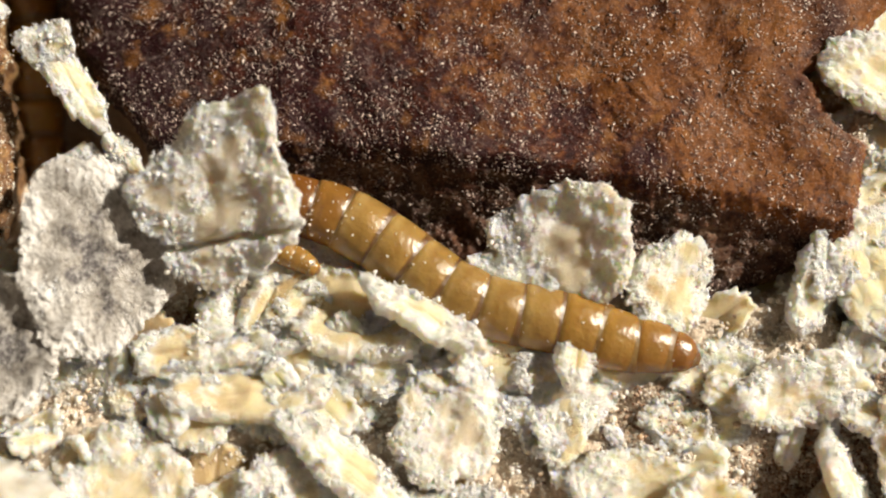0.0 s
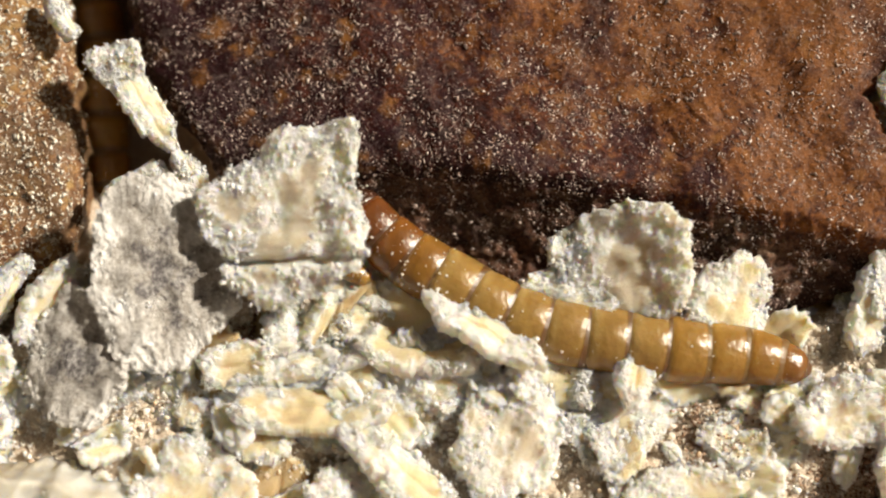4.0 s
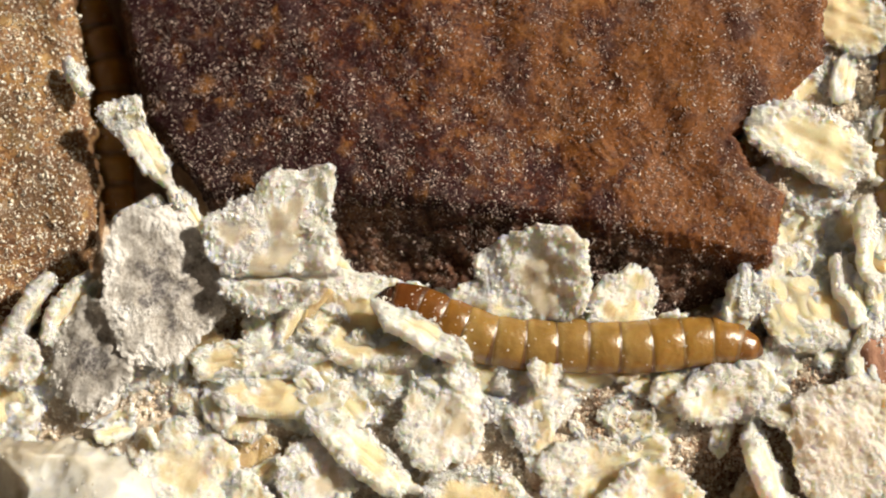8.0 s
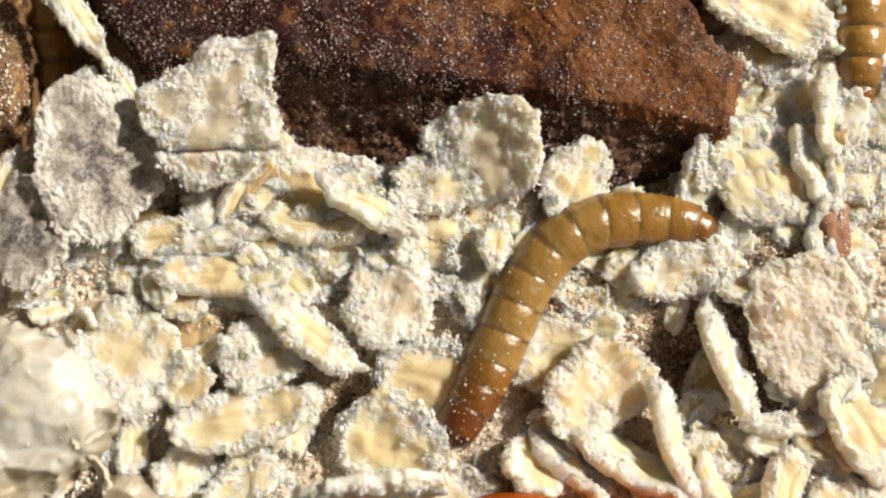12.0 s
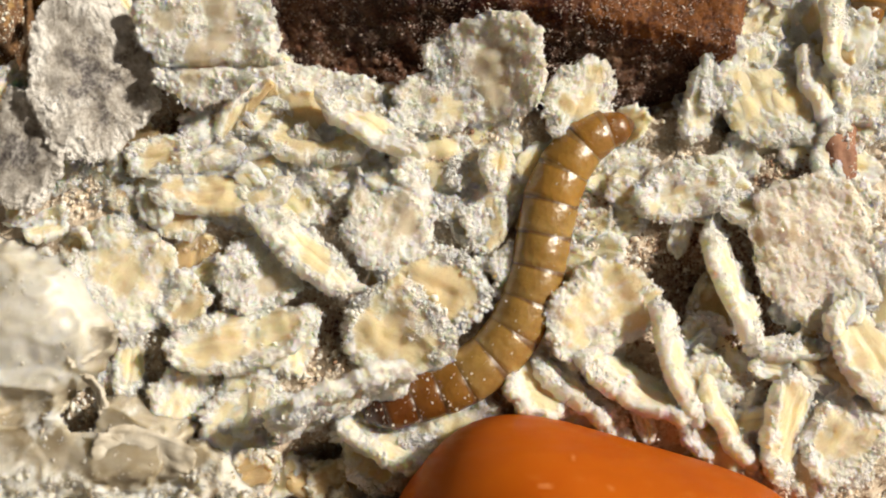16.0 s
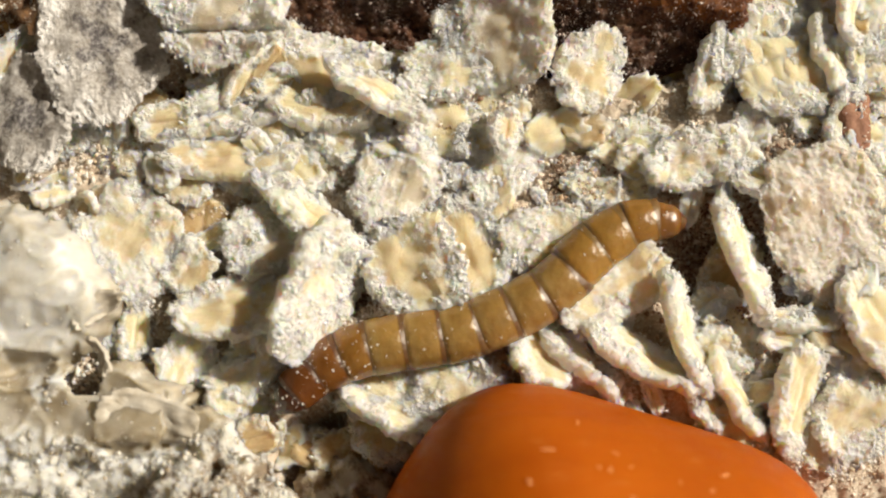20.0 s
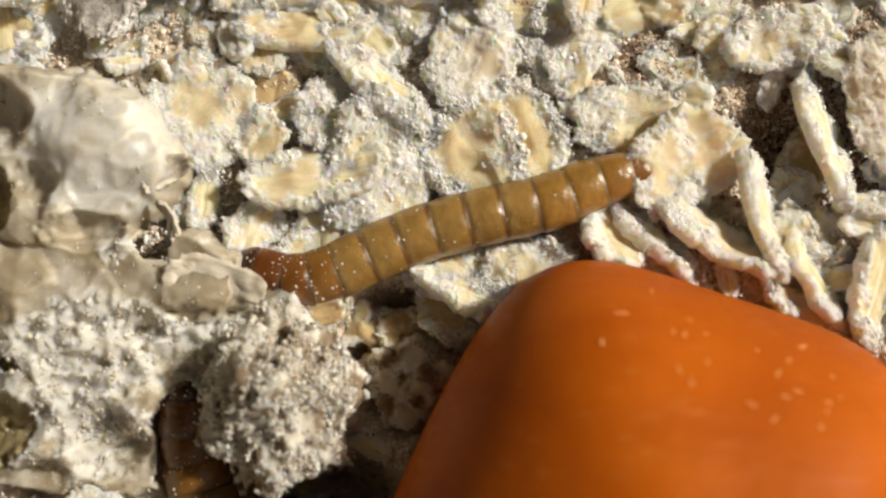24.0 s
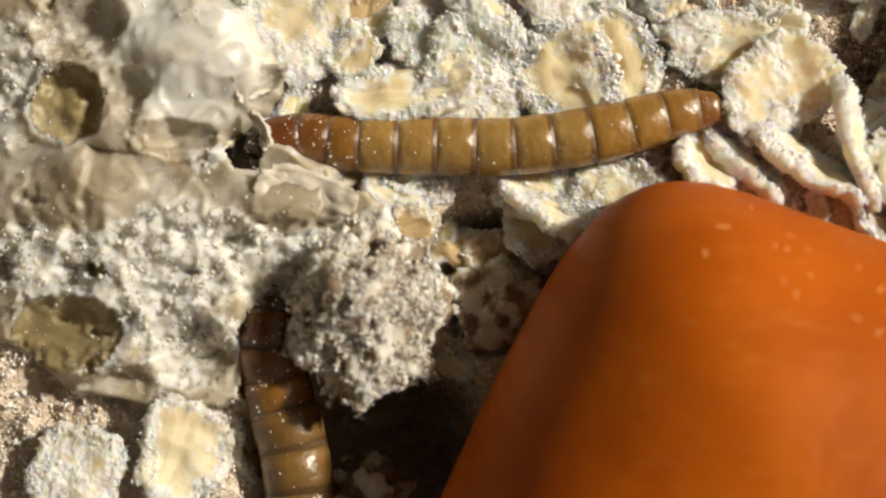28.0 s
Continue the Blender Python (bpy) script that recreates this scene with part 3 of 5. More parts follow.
def flake(x, y, z, length, width, heading, roll=0, pitch=0, tint="cream", curl=0.3, crack=False, bumps=(), label="", keyed=False, small=False):
    global flake_count
    flake_count += 1
    seed = flake_count * 3.7
    thin = 0.6 if small else (0.92 if width > 2.5 else 0.75)
    verts, faces, tops, coat = flake_mesh(length, width, curl, seed, thin, crack, bumps, 22 if small else (90 if length * width > 14 else 64), FLOUR_BIAS[tint])
    name = "oat_fragment" if small else "oat_flake"
    ob = new(name, mesh_of(name, verts, faces, MAT[tint]))
    floats(ob.data, "flour", coat)
    m = pose(x * MM, y * MM, z * MM, 0, 0, heading) @ pose(0, 0, 0, roll, pitch, 0)
    ob.matrix_world = m
    if small:
        tagged(ob, "small broken piece of floury oat in the bed", "oat fragment", "oat fragments in the bed")
    else:
        tagged(ob, label or FLAKE_LABEL[tint], "oat flake", "rolled oats in the bed")
    if keyed:
        g = np.random.default_rng(flake_count)
        tops_xyz = verts[:tops][coat[:tops] > 0.4]
        tops = len(tops_xyz)
        spots = tops_xyz[g.integers(0, tops, 2600)] + g.normal(0, 0.07, (2600, 3)) * (1, 1, 0.25)
        spots = spots[[fr(p[0] * 0.9 + seed, p[1] * 0.9, 3.0, 3) > -0.12 for p in spots]]
        coat = new("flour_coat", grain_mesh("flour_coat", spots, g.lognormal(-3.0, 0.42, len(spots)).clip(0.02, 0.12), MAT["white_flour"], flake_count))
        coat.parent = ob
        tagged(coat, "fine white flour grains")
        spots = tops_xyz[g.integers(0, tops, 700)] + g.normal(0, 0.08, (700, 3)) * (1, 1, 0.25)
        spots = spots[[fr(p[0] * 0.7 + seed, p[1] * 0.7, 9.0, 3) > 0.0 for p in spots]]
        clots = new("flour_layer", crumb_mesh("flour_layer", spots, g.lognormal(-2.6, 0.45, len(spots)).clip(0.04, 0.2), MAT["white_flour"], flake_count))
        clots.parent = ob
        tagged(clots, "soft white flour clots")
    else:
        # loose flour lies where the face is floury already
        world_xyz = verts[:tops] @ np.array(m.to_3x3()).T + np.array(m.translation) / MM
        SURFACE.append(world_xyz[coat[:tops] > 0.45][::2])
        SURFACE.append(world_xyz[coat[:tops] > 0.85][::2])
    return ob


# ---- the two pieces of baked crust ----
def crust_piece(name, left, right, top, bottom, ridge, height, material, nx, ny, label):
    """A slab of crust between two torn edges; in front of the ridge line its broken face slopes down."""
    base_ob = tagged(new(name), label, "bread crust")
    side = []
    v, u = np.meshgrid(np.linspace(0, 1, ny + 1), np.linspace(0, 1, nx + 1), indexing="ij")
    y0 = top + (bottom(0) - top) * v
    x = left(y0) + (right(y0) - left(y0)) * u
    y = top + (bottom(x) - top) * v
    xl = left(y) + 0.34 * fbm(y * 0.7, 3.0, 0, 5, 0.65)
    xr = right(y) + 0.34 * fbm(y * 0.7, 9.0, 0, 5, 0.65)
    x = xl + (xr - xl) * u
    rim = np.minimum(np.minimum(u * (xr - xl), (1 - u) * (xr - xl)), (y - bottom(x)) + 0.02)
    z = height(x, y) + 0.55 * fbm(x * 0.13, y * 0.13, 4.0, 3) + 0.07 * fbm(x * 0.7, y * 0.7, 2.0, 4) + 0.05 * puffs(x, y, 0.7, 3.0) + 0.05 * fbm(x * 2.8, y * 2.8, 8.0, 3)
    f = ridge(x) - y + 0.35 * gn(x * 0.5, 5.0, 0) + 0.2 * gn(x * 1.7, 2.0, 0)
    # a rolled lip, then a rough slope of broken crumb
    z = z + 0.16 * np.exp(-((f + 0.5) / 0.9) ** 2) - np.where(f > 0, 0.62 * np.minimum(f, 3.6) + 0.5 * step(0.0, 1.5, f) - 0.30 * step(0.1, 0.8, f) * fbm(x * 0.9, y * 1.8, 6.0, 4, 0.65), 0.0)
    z = z - 0.9 * np.exp(-(np.maximum(rim, 0.0) / 0.35) ** 2)
    verts = [tuple(p) for p in np.stack([x, y, z], -1).reshape(-1, 3).tolist()]
    dust = np.stack([x, y, z, f], -1).reshape(-1, 4)
    w = nx + 1
    k = (np.arange(ny)[:, None] * w + np.arange(nx)[None]).reshape(-1)
    quads = np.stack([k, k + w, k + w + 1, k + 1], 1)
    low = (dust[k, 3] > 0.55) & (dust[k + 1, 3] > 0.55)
    faces, broken = quads[~low].tolist(), quads[low].tolist()
    ring = [i for i in range(w)] + [j * w + nx for j in range(1, ny + 1)] + [ny * w + i for i in range(nx - 1, -1, -1)] + [j * w for j in range(ny - 1, 0, -1)]
    base = len(verts)
    mid_x, mid_y = sum(v[0] for v in verts) / base, sum(v[1] for v in verts) / base
    for k in ring:
        x, y, z = verts[k]
        inward = Vector((mid_x - x, mid_y - y)).normalized() * 0.8
        verts.append((x + 0.25 * nz(x, y, 2.0) + inward.x, y + 0.25 * nz(x, y, 6.0) + inward.y, z - 4.5))
    for k in range(len(ring)):
        n = (k + 1) % len(ring)
        side.append((ring[k], ring[n], base + n, base + k))
    used = sorted({k for f in side for k in f})
    to = {k: n for n, k in enumerate(used)}
    part("torn_side", [verts[k] for k in used], [tuple(to[k] for k in f) for f in side], material, base_ob)
    part("crust_face", verts, faces, material, base_ob)
    if broken:
        used = sorted({k for f in broken for k in f})
        to = {k: n for n, k in enumerate(used)}
        part("broken_edge", [verts[k] for k in used], [tuple(to[k] for k in f) for f in broken], MAT["crust_broken"], base_ob, "dark broken front edge of the crust")
    return base_ob, dust


big_crust, big_dust = crust_piece(
    "bread_crust",
    line((-1.0, -13.0), (0.6, -13.1), (3.3, -14.0), (5.0, -15.2), (8.2, -17.8), (13.7, -19.2), (30.0, -21.0)),
    BIG_RIGHT,
    30.0, BIG_FRONT,
    line((-20.0, 3.4), (-12.0, 3.9), (-5.5, 3.3), (0.5, 2.7), (7.0, 1.9), (13.0, 0.7), (18.6, -0.9), (24.0, -2.2)),
    lambda x, y: 0.1 + 0.085 * x - 0.0028 * np.maximum(0.0, -x) ** 2 - 0.03 * np.maximum(0.0, y - 6),
    MAT["crust"], 340, 260, "slab of dark brown baked crust speckled with flour")
small_crust, small_dust = crust_piece(
    "bread_crust",
    line((-8.0, -46.0), (30.0, -48.0)),
    line((-4.6, -25.0), (-3.6, -23.2), (-1.8, -21.2), (0.4, -20.3), (2.4, -20.2), (8.0, -21.0), (14.2, -22.0), (30.0, -24.0)),
    30.0, SMALL_FRONT,
    line((-46.0, -9.5), (-20.0, -9.0)),
    lambda x, y: -1.3 - 0.02 * y,
    MAT["crust_light"], 150, 190, "paler orange-brown crust piece dusted with flour")


# ---- stale bread beside the carrot ----
BLOBS = ((-22.5, -15.6, 8.2, 5.2, 2.6), (-17.6, -21.5, 7.6, 3.3, 2.2), (-23.0, -26.5, 9.0, 5.6, 2.2), (-15.0, -25.3, 4.6, 2.6, 1.6), (-31.0, -20.0, 9.0, 11.0, 2.6),
         (-10.2, -24.0, 3.0, 2.4, 1.7), (-20.0, -30.6, 6.5, 2.6, 1.0))
# smooth glassy bubbles: middle, half widths, rise
DOMES = ((-18.8, -14.4, 3.7, 3.3, 1.1), (-24.3, -22.1, 3.7, 2.2, 0.9), (-28.2, -22.6, 1.8, 1.6, 0.5), (-13.2, -22.0, 3.6, 1.7, 0.5), (-20.6, -18.9, 1.2, 2.2, 0.5))
# torn open bubbles: middle, half widths, depth, how steep the wall is
PORES = ((-25.05, -17.8, 2.25, 2.0, 0.86, 3.6), (-22.1, -16.9, 1.35, 1.25, 0.55, 3.0), (-24.7, -13.6, 2.5, 2.0, 0.9, 2.2), (-24.3, -29.5, 3.1, 2.0, 0.86, 3.6), (-22.7, -26.2, 0.65, 0.5, 0.9, 4.0),
         (-19.3, -19.3, 2.3, 1.0, 0.9, 2.5), (-18.0, -29.7, 2.5, 2.0, 1.3, 2.5), (-19.5, -25.9, 1.9, 0.55, 0.5, 3.0), (-16.6, -24.0, 2.2, 0.9, 0.45, 3.0), (-28.5, -26.4, 1.4, 0.9, 0.8, 4.0), (-13.6, -23.4, 1.6, 0.6, 0.45, 3.0))
pore_rnd = random.Random(17)
SMALL_PORES = tuple((pore_rnd.uniform(-28, -11), pore_rnd.uniform(-31, -22), pore_rnd.uniform(0.3, 1.0), pore_rnd.uniform(0.2, 0.5), pore_rnd.uniform(0.15, 0.4), 3.0) for _ in range(34))
HEAD_HOLE = (-15.75, -19.6, 0.85)


def floury(x, y):
    """How crumbly the bread is: glassy above, floury across the middle and below."""
    band = np.exp(-((y + 24.4 - 0.10 * (x + 17)) / 2.1) ** 2) + 0.9 * np.exp(-((x + 19.5) / 3.6) ** 2 - ((y + 28.5) / 3.2) ** 2) + 0.8 * np.exp(-((x + 27.5) / 2.2) ** 2 - ((y + 16.5) / 3.5) ** 2)
    band = band + 0.7 * np.exp(-((x + 18.6) / 2.6) ** 2 - ((y + 20.0) / 1.0) ** 2)
    for px, py, rx, ry, h in DOMES:
        band = band - 0.9 * np.exp(-(((x - px) / rx) ** 2 + ((y - py) / ry) ** 2) ** 2)
    return np.clip(band + 0.50 * fbm(x * 0.5, y * 0.5, 21.0, 3, 0.7), 0.0, 1.0)


def bread_slice():
    gap = 0.125
    x, y = np.meshgrid(np.arange(-42.0, -6.0, gap), np.arange(-35.0, -8.0, gap))
    wx = x + 0.9 * gn(x * 0.35, y * 0.35, 1.0) + 0.25 * gn(x * 1.5, y * 1.5, 4.0)
    wy = y + 0.9 * gn(x * 0.35, y * 0.35, 8.0) + 0.25 * gn(x * 1.5, y * 1.5, 9.0)
    z, inside = np.full(x.shape, -9.0), np.full(x.shape, -1.0)
    for bx, by, rx, ry, h in BLOBS:
        f = 1 - ((wx - bx) / rx) ** 2 - ((wy - by) / ry) ** 2
        inside = np.maximum(inside, f)
        z = np.where(f > 0, np.maximum(z, -1.6 + (h + 1.6) * np.minimum(1.0, np.maximum(f, 0.0) * 3.2) ** 0.5), z)
    off = np.abs(x + 13.7 + 0.05 * (y + 25)) / (1.9 + 0.5 * gn(y * 0.8, 7.0, 0) + 0.35 * gn(x * 2.0, y * 2.0, 5.0))
    groove = (y < -26.9 - 1.8 * off ** 2 + 0.6 * gn(x, 3.0, 0)) & (off < 1)
    hole = (x - HEAD_HOLE[0]) ** 2 + ((y - HEAD_HOLE[1]) / 1.15) ** 2 < HEAD_HOLE[2] ** 2 * (1 + 0.5 * gn(x * 1.5, y * 1.5, 2.0))
    there = (inside > 0) & ~groove & ~hole
    g = floury(x, y)
    z = z - 0.28 * np.maximum(0.0, -22.5 - x)
    for px, py, rx, ry, h in DOMES:
        q = ((wx - px) / rx) ** 2 + ((wy - py) / ry) ** 2
        z = z + h * np.maximum(0.0, 1 - q) ** 1.2
    z = z + 0.30 * fbm(x * 0.30, y * 0.30, 2.0, 2) + 0.10 * np.maximum(0.0, 0.14 - np.abs(gn(x * 0.4, y * 0.4, 31.0))) * 7
    z = z + g * (0.26 * fbm(x * 1.1, y * 1.1, 6.0, 3) + 0.38 * puffs(x, y, 0.8, 4.0) + 0.30 * puffs(x, y, 0.36, 8.0) * step(-0.2, 0.3, gn(x * 0.9, y * 0.9, 3.0)))
    ragged = 0.42 * fbm(x * 0.55, y * 0.55, 60.0, 5, 0.65)
    deep = np.zeros(x.shape, bool)
    for px, py, rx, ry, d, wall in PORES + SMALL_PORES:
        q = np.hypot((x - px) / rx, (y - py) / ry) + ragged / max(rx, 0.8)
        z = z - d * np.maximum(0.0, 1 - np.clip(q, 0.0, 1.0) ** wall) + 0.16 * min(1.0, d) * np.exp(-((q - 1.08) / 0.10) ** 2)
        if d > 0.85:
            deep |= (q < 1.0) & (wall > 3.5)
    g = np.where(deep, np.maximum(0.0, g - 0.75), g)
    index = np.full(x.shape, -1)
    index[there] = np.arange(there.sum())
    verts, g, deep = np.stack([x, y, z], -1)[there], g[there], deep[there]
    quads = np.stack([index[:-1, :-1], index[:-1, 1:], index[1:, 1:], index[1:, :-1]], -1).reshape(-1, 4)
    quads = quads[(quads >= 0).all(1)]
    low = deep[quads].all(1)
    piece = tagged(new("bread_piece"), "stale porous white bread piece with translucent crumb", "bread")

    def sheet(name, faces, material, label=""):
        used, flat = np.unique(faces, return_inverse=True)
        ob = part(name, verts[used], flat.reshape(-1, 4).tolist(), material, piece, label)
        floats(ob.data, "flour", g[used])
        floats(ob.data, "milk", np.exp(-(((verts[used, 0] + 18.8) / 4.4) ** 2 + ((verts[used, 1] + 14.6) / 4.0) ** 2) ** 2))
        solid = ob.modifiers.new("thickness", "SOLIDIFY")
        solid.thickness, solid.offset = 0.35 * MM, -1

    sheet("crumb", quads[~low], MAT["bread"])
    sheet("pore_wall", quads[low], MAT["pore"], "olive glassy walls of the large pores")
    for x, y, z, long, wide, heading, roll, pitch in ((-15.3, -16.2, 2.4, 2.8, 1.5, 35, 24, 10), (-12.6, -21.7, 2.3, 5.6, 2.6, -14, 8, 4), (-15.0, -18.6, 2.2, 2.6, 0.9, -60, 30, 0)):
        fv, ff, _, _ = flake_mesh(long, wide, 0.5, long * 7.1, 0.10, cells=34, bias=-3.0)
        film = part("film_flap", fv, ff, MAT["film"], piece, "thin translucent bread film")
        film.matrix_basis = pose(x * MM, y * MM, z * MM, 0, 0, heading) @ pose(0, 0, 0, roll, pitch, 0)
    return piece, verts, verts[g > 0.55]


bread_piece, bread_points, clump_points = bread_slice()


def lump(name, x, y, z, rx, ry, rz, material, label, category, seed, fine=5, parent=None):
    bm = bmesh.new()
    bmesh.ops.create_icosphere(bm, subdivisions=fine, radius=1.0)
    out = []
    for v in bm.verts:
        c = v.co
        n = 1 + 0.42 * fr(c.x * 1.5 + seed, c.y * 1.5, c.z * 1.5, 3) + 0.20 * (0.3 - abs(fr(c.x * 3 + seed, c.y * 3, c.z * 3, 3))) + 0.10 * fr(c.x * 9 + seed, c.y * 9, c.z * 9, 3)
        n -= 0.5 * max(0.0, nz(c.x * 2.1 + seed, c.y * 2.1, c.z * 2.1 + 3.0) - 0.30)
        v.co = (c.x * rx * n * MM, c.y * ry * n * MM, c.z * rz * n * MM)
        if c.z > 0:
            out.append((x + v.co.x / MM, y + v.co.y / MM, z + v.co.z / MM))
    me = bpy.data.meshes.new(name)
    bm.to_mesh(me)
    bm.free()
    me.materials.append(material)
    me.polygons.foreach_set("use_smooth", [True] * len(me.polygons))
    floats(me, "flour", [0.40 + 0.9 * nz(v.co.x * 900 + seed, v.co.y * 900, v.co.z * 900) for v in me.vertices])
    ob = new(name, me)
    if parent:
        ob.parent = parent
        parent.location = ob.location = (0, 0, 0)
    else:
        tagged(ob, label, category)
    ob.location = (x * MM, y * MM, z * MM)
    return out


def shreds(parent, points, count, seed, material, big=1.7):
    """Small torn shreds of crumb that stick out of the bread."""
    rnd = random.Random(seed)
    kinds = []
    bm = bmesh.new()
    bmesh.ops.create_icosphere(bm, subdivisions=1, radius=0.5)
    ball, tris = [v.co.copy() for v in bm.verts], [tuple(v.index for v in f.verts) for f in bm.faces]
    bm.free()
    for k in range(8):
        jag = [c * rnd.uniform(0.35, 1.5) for c in ball]
        kinds.append(mesh_of("shred", [(c.x * 1.3, c.y * 0.8, c.z * 0.35) for c in jag], tris, material, smooth=False))
    for x, y, z in rnd.sample(list(points), count):
        ob = new("shred", rnd.choice(kinds))
        ob.parent = parent
        ob.matrix_basis = pose(x * MM, y * MM, (z + 0.05) * MM, rnd.uniform(-60, 60), rnd.uniform(-60, 60), rnd.uniform(0, 360)) @ Matrix.Scale(rnd.uniform(0.22, big), 4)


torn_lump = tagged(new("bread_lump"), "floury lump of torn white bread crumb", "bread crumb")
lump_points = lump("core", -9.2, -27.4, 1.6, 3.3, 4.1, 3.1, MAT["lump"], "", "", 4.0, parent=torn_lump)
lump("flour_lump", -2.3, -26.4, -2.5, 2.5, 2.6, 1.7, MAT["lump"], "pinkish lump of floury crumb between bread and carrot", "bread crumb", 7.0)
lump("flour_lump", -9.2, -37.3, -2.2, 2.6, 2.2, 1.8, MAT["lump"], "shaded lump of floury crumb beside the carrot", "bread crumb", 12.0)
flake(-7.3, -22.7, 0.4, 2.6, 1.9, 20, 12, 0, "tan", 0.2)
shreds(torn_lump, lump_points, 200, 5, MAT["bread_flour"], 0.5)
shreds(bread_piece, clump_points, 120, 6, MAT["bread_flour"], 0.45)


# ---- carrot ----
def carrot():
    """A thick piece of carrot: a rounded, rather square end with a softly domed face."""
    base = tagged(new("carrot"), "smooth orange piece of raw carrot with pale flecks", "carrot")
    cx, cy, a, b, long_way, short_way, power = 6.04, -40.2, 20.1, 11.54, 1.204, 2.861, 4.6
    around, verts, faces = 128, [], []
    levels = [(0.95, -14.0), (0.995, -1.0)] + [(q, 1.2 + 12.8 * (1 - q ** 2.2) ** 0.46) for q in [1.0, 0.9985, 0.996, 0.992, 0.986, 0.978] + list(np.linspace(0.965, 0.02, 40))]
    for s, z in levels:
        for k in range(around):
            t = 2 * math.pi * k / around
            c, d = math.cos(t), math.sin(t)
            r = (abs(c) ** power + abs(d) ** power) ** (-1 / power) * (1 + 0.012 * nz(c * 1.5, d * 1.5, 3.0))
            u, v = a * c * r, b * d * r
            x, y = cx + u * math.cos(long_way) + v * math.cos(short_way), cy + u * math.sin(long_way) + v * math.sin(short_way)
            x, y = 11.0 + (x - 11.0) * s, -38.0 + (y + 38.0) * s
            verts.append((x, y, z + 0.10 * nz(x * 0.25, y * 0.25, 5.0) + 0.03 * nz(x * 1.5, y * 1.5, 2.0)))
    for j in range(len(levels) - 1):
        for k in range(around):
            n = (k + 1) % around
            faces.append((j * around + k, j * around + n, (j + 1) * around + n, (j + 1) * around + k))
    faces.append(tuple((len(levels) - 1) * around + k for k in range(around)))
    part("flesh", verts, faces, MAT["carrot"], base)
    bvh_verts = [Vector(p) for p in verts]
    rnd = random.Random(5)
    for k in range(26):
        p = min(((v - Vector((rnd.uniform(5, 18), rnd.uniform(-36, -22), 9.0))).length, v.to_tuple()) for v in rnd.sample(bvh_verts, 700))[1]
        w, h, t = rnd.uniform(0.12, 0.45), rnd.uniform(0.04, 0.10), rnd.uniform(0, 3.1)
        ring = [(w * math.cos(q), h * math.sin(q)) for q in np.linspace(0, 2 * math.pi, 9)[:-1]]
        fv = [(p[0] + m * math.cos(t) - n * math.sin(t), p[1] + m * math.sin(t) + n * math.cos(t), p[2] + 0.02) for m, n in ring]
        fv = [(x, y, z - 0.06) for x, y, z in fv] + [(p[0], p[1], p[2] + 0.03)]
        part("fleck", fv, [(i, (i + 1) % 8, 8) for i in range(8)], MAT["carrot_fleck"], base)


carrot()
cam.data.dof.use_dof = True
cam.data.dof.focus_object = ground
cam.data.dof.aperture_fstop = 26.0
flake(23.4, -6.1, 0.4, 3.6, 2.0, 80, 12, 0, "white", 0.2)
bran_points = lump("bran_husk", 23.9, -6.3, 0.30, 1.0, 2.0, 0.5, MAT["bran"], "reddish brown husk of bran among the oats", "bran", 9.0, 4)

# ---- oat flakes, from the crust down to the carrot ----
flake(20.90, 5.90, 0.70, 6.6, 4.9, -28, 0, 6, "cream", 0.1, bumps=((200, 0.35, 30), (90, -0.14, 30), (270, -0.22, 28), (20, 0.10, 25), (330, 0.14, 14)), label="flat pinkish cream oat flake under the crust edge")
flake(23.43, 13.11, 0.20, 4.87, 3.89, -20, 0, 0, "yellow", 0.3)
flake(23.06, 9.99, -0.60, 4.89, 2.94, 20, 10, 0, "grey", 0.2)
flake(23.55, 0.39, 0.80, 5.04, 1.92, -85, -58, 0, "white", 0.2)
flake(22.93, -2.88, 0.30, 5.36, 2.11, -65, -45, 0, "white", 0.2)
flake(24.63, -2.22, 0.00, 4.12, 2.22, 80, 20, 0, "cream", 0.2)
flake(20.26, -3.51, 0.20, 5.21, 4.42, -40, -8, 0, "cream", 0.3)
flake(19.63, 0.10, -0.60, 3.85, 2.89, 40, 0, 10, "cream", 0.2)
flake(18.30, 3.22, -0.70, 4.20, 1.94, 70, 15, 0, "cream", 0.2)
flake(17.09, -2.26, 0.40, 3.47, 1.89, 75, 20, 0, "white", 0.2)
flake(-17.05, 5.75, -0.10, 5.4, 1.75, -58, -14, 0, "white", 0.3)
flake(-18.35, 7.55, 0.30, 2.7, 2.1, 20, -10, 0, "cream", 0.2)
flake(-14.35, 1.85, -0.20, 4.40, 1.10, -52, -40, 0, "white", 0.1)
flake(-17.42, 2.34, -0.60, 3.56, 1.00, 28, 60, 0, "white", 0.1)
flake(-21.31, 10.09, -0.80, 2.63, 1.00, -60, -60, 0, "white", 0.1)
flake(21.49, -0.88, -0.50, 2.88, 1.92, 30, 0, 0, "cream", 0.2)
flake(-23.34, -3.51, 0.40, 4.75, 1.35, 60, 60, 0, "white", 0.1)
flake(-20.83, -3.38, 0.70, 4.57, 1.95, 60, 40, 0, "white", 0.2)
flake(-23.35, -6.40, 1.50, 2.95, 2.95, 0, 0, 0, "white", 0.2)
flake(-8.53, -4.41, -0.20, 3.78, 1.77, 70, 40, 0, "yellow", 0.2)
flake(-4.47, -2.92, -0.60, 8.85, 3.51, -10, -10, 0, "cream", 0.2)
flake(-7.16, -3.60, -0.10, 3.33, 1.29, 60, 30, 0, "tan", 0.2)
flake(-3.95, -5.62, 0.20, 5.88, 2.6, -8, -30, 0, "yellow", 0.4)
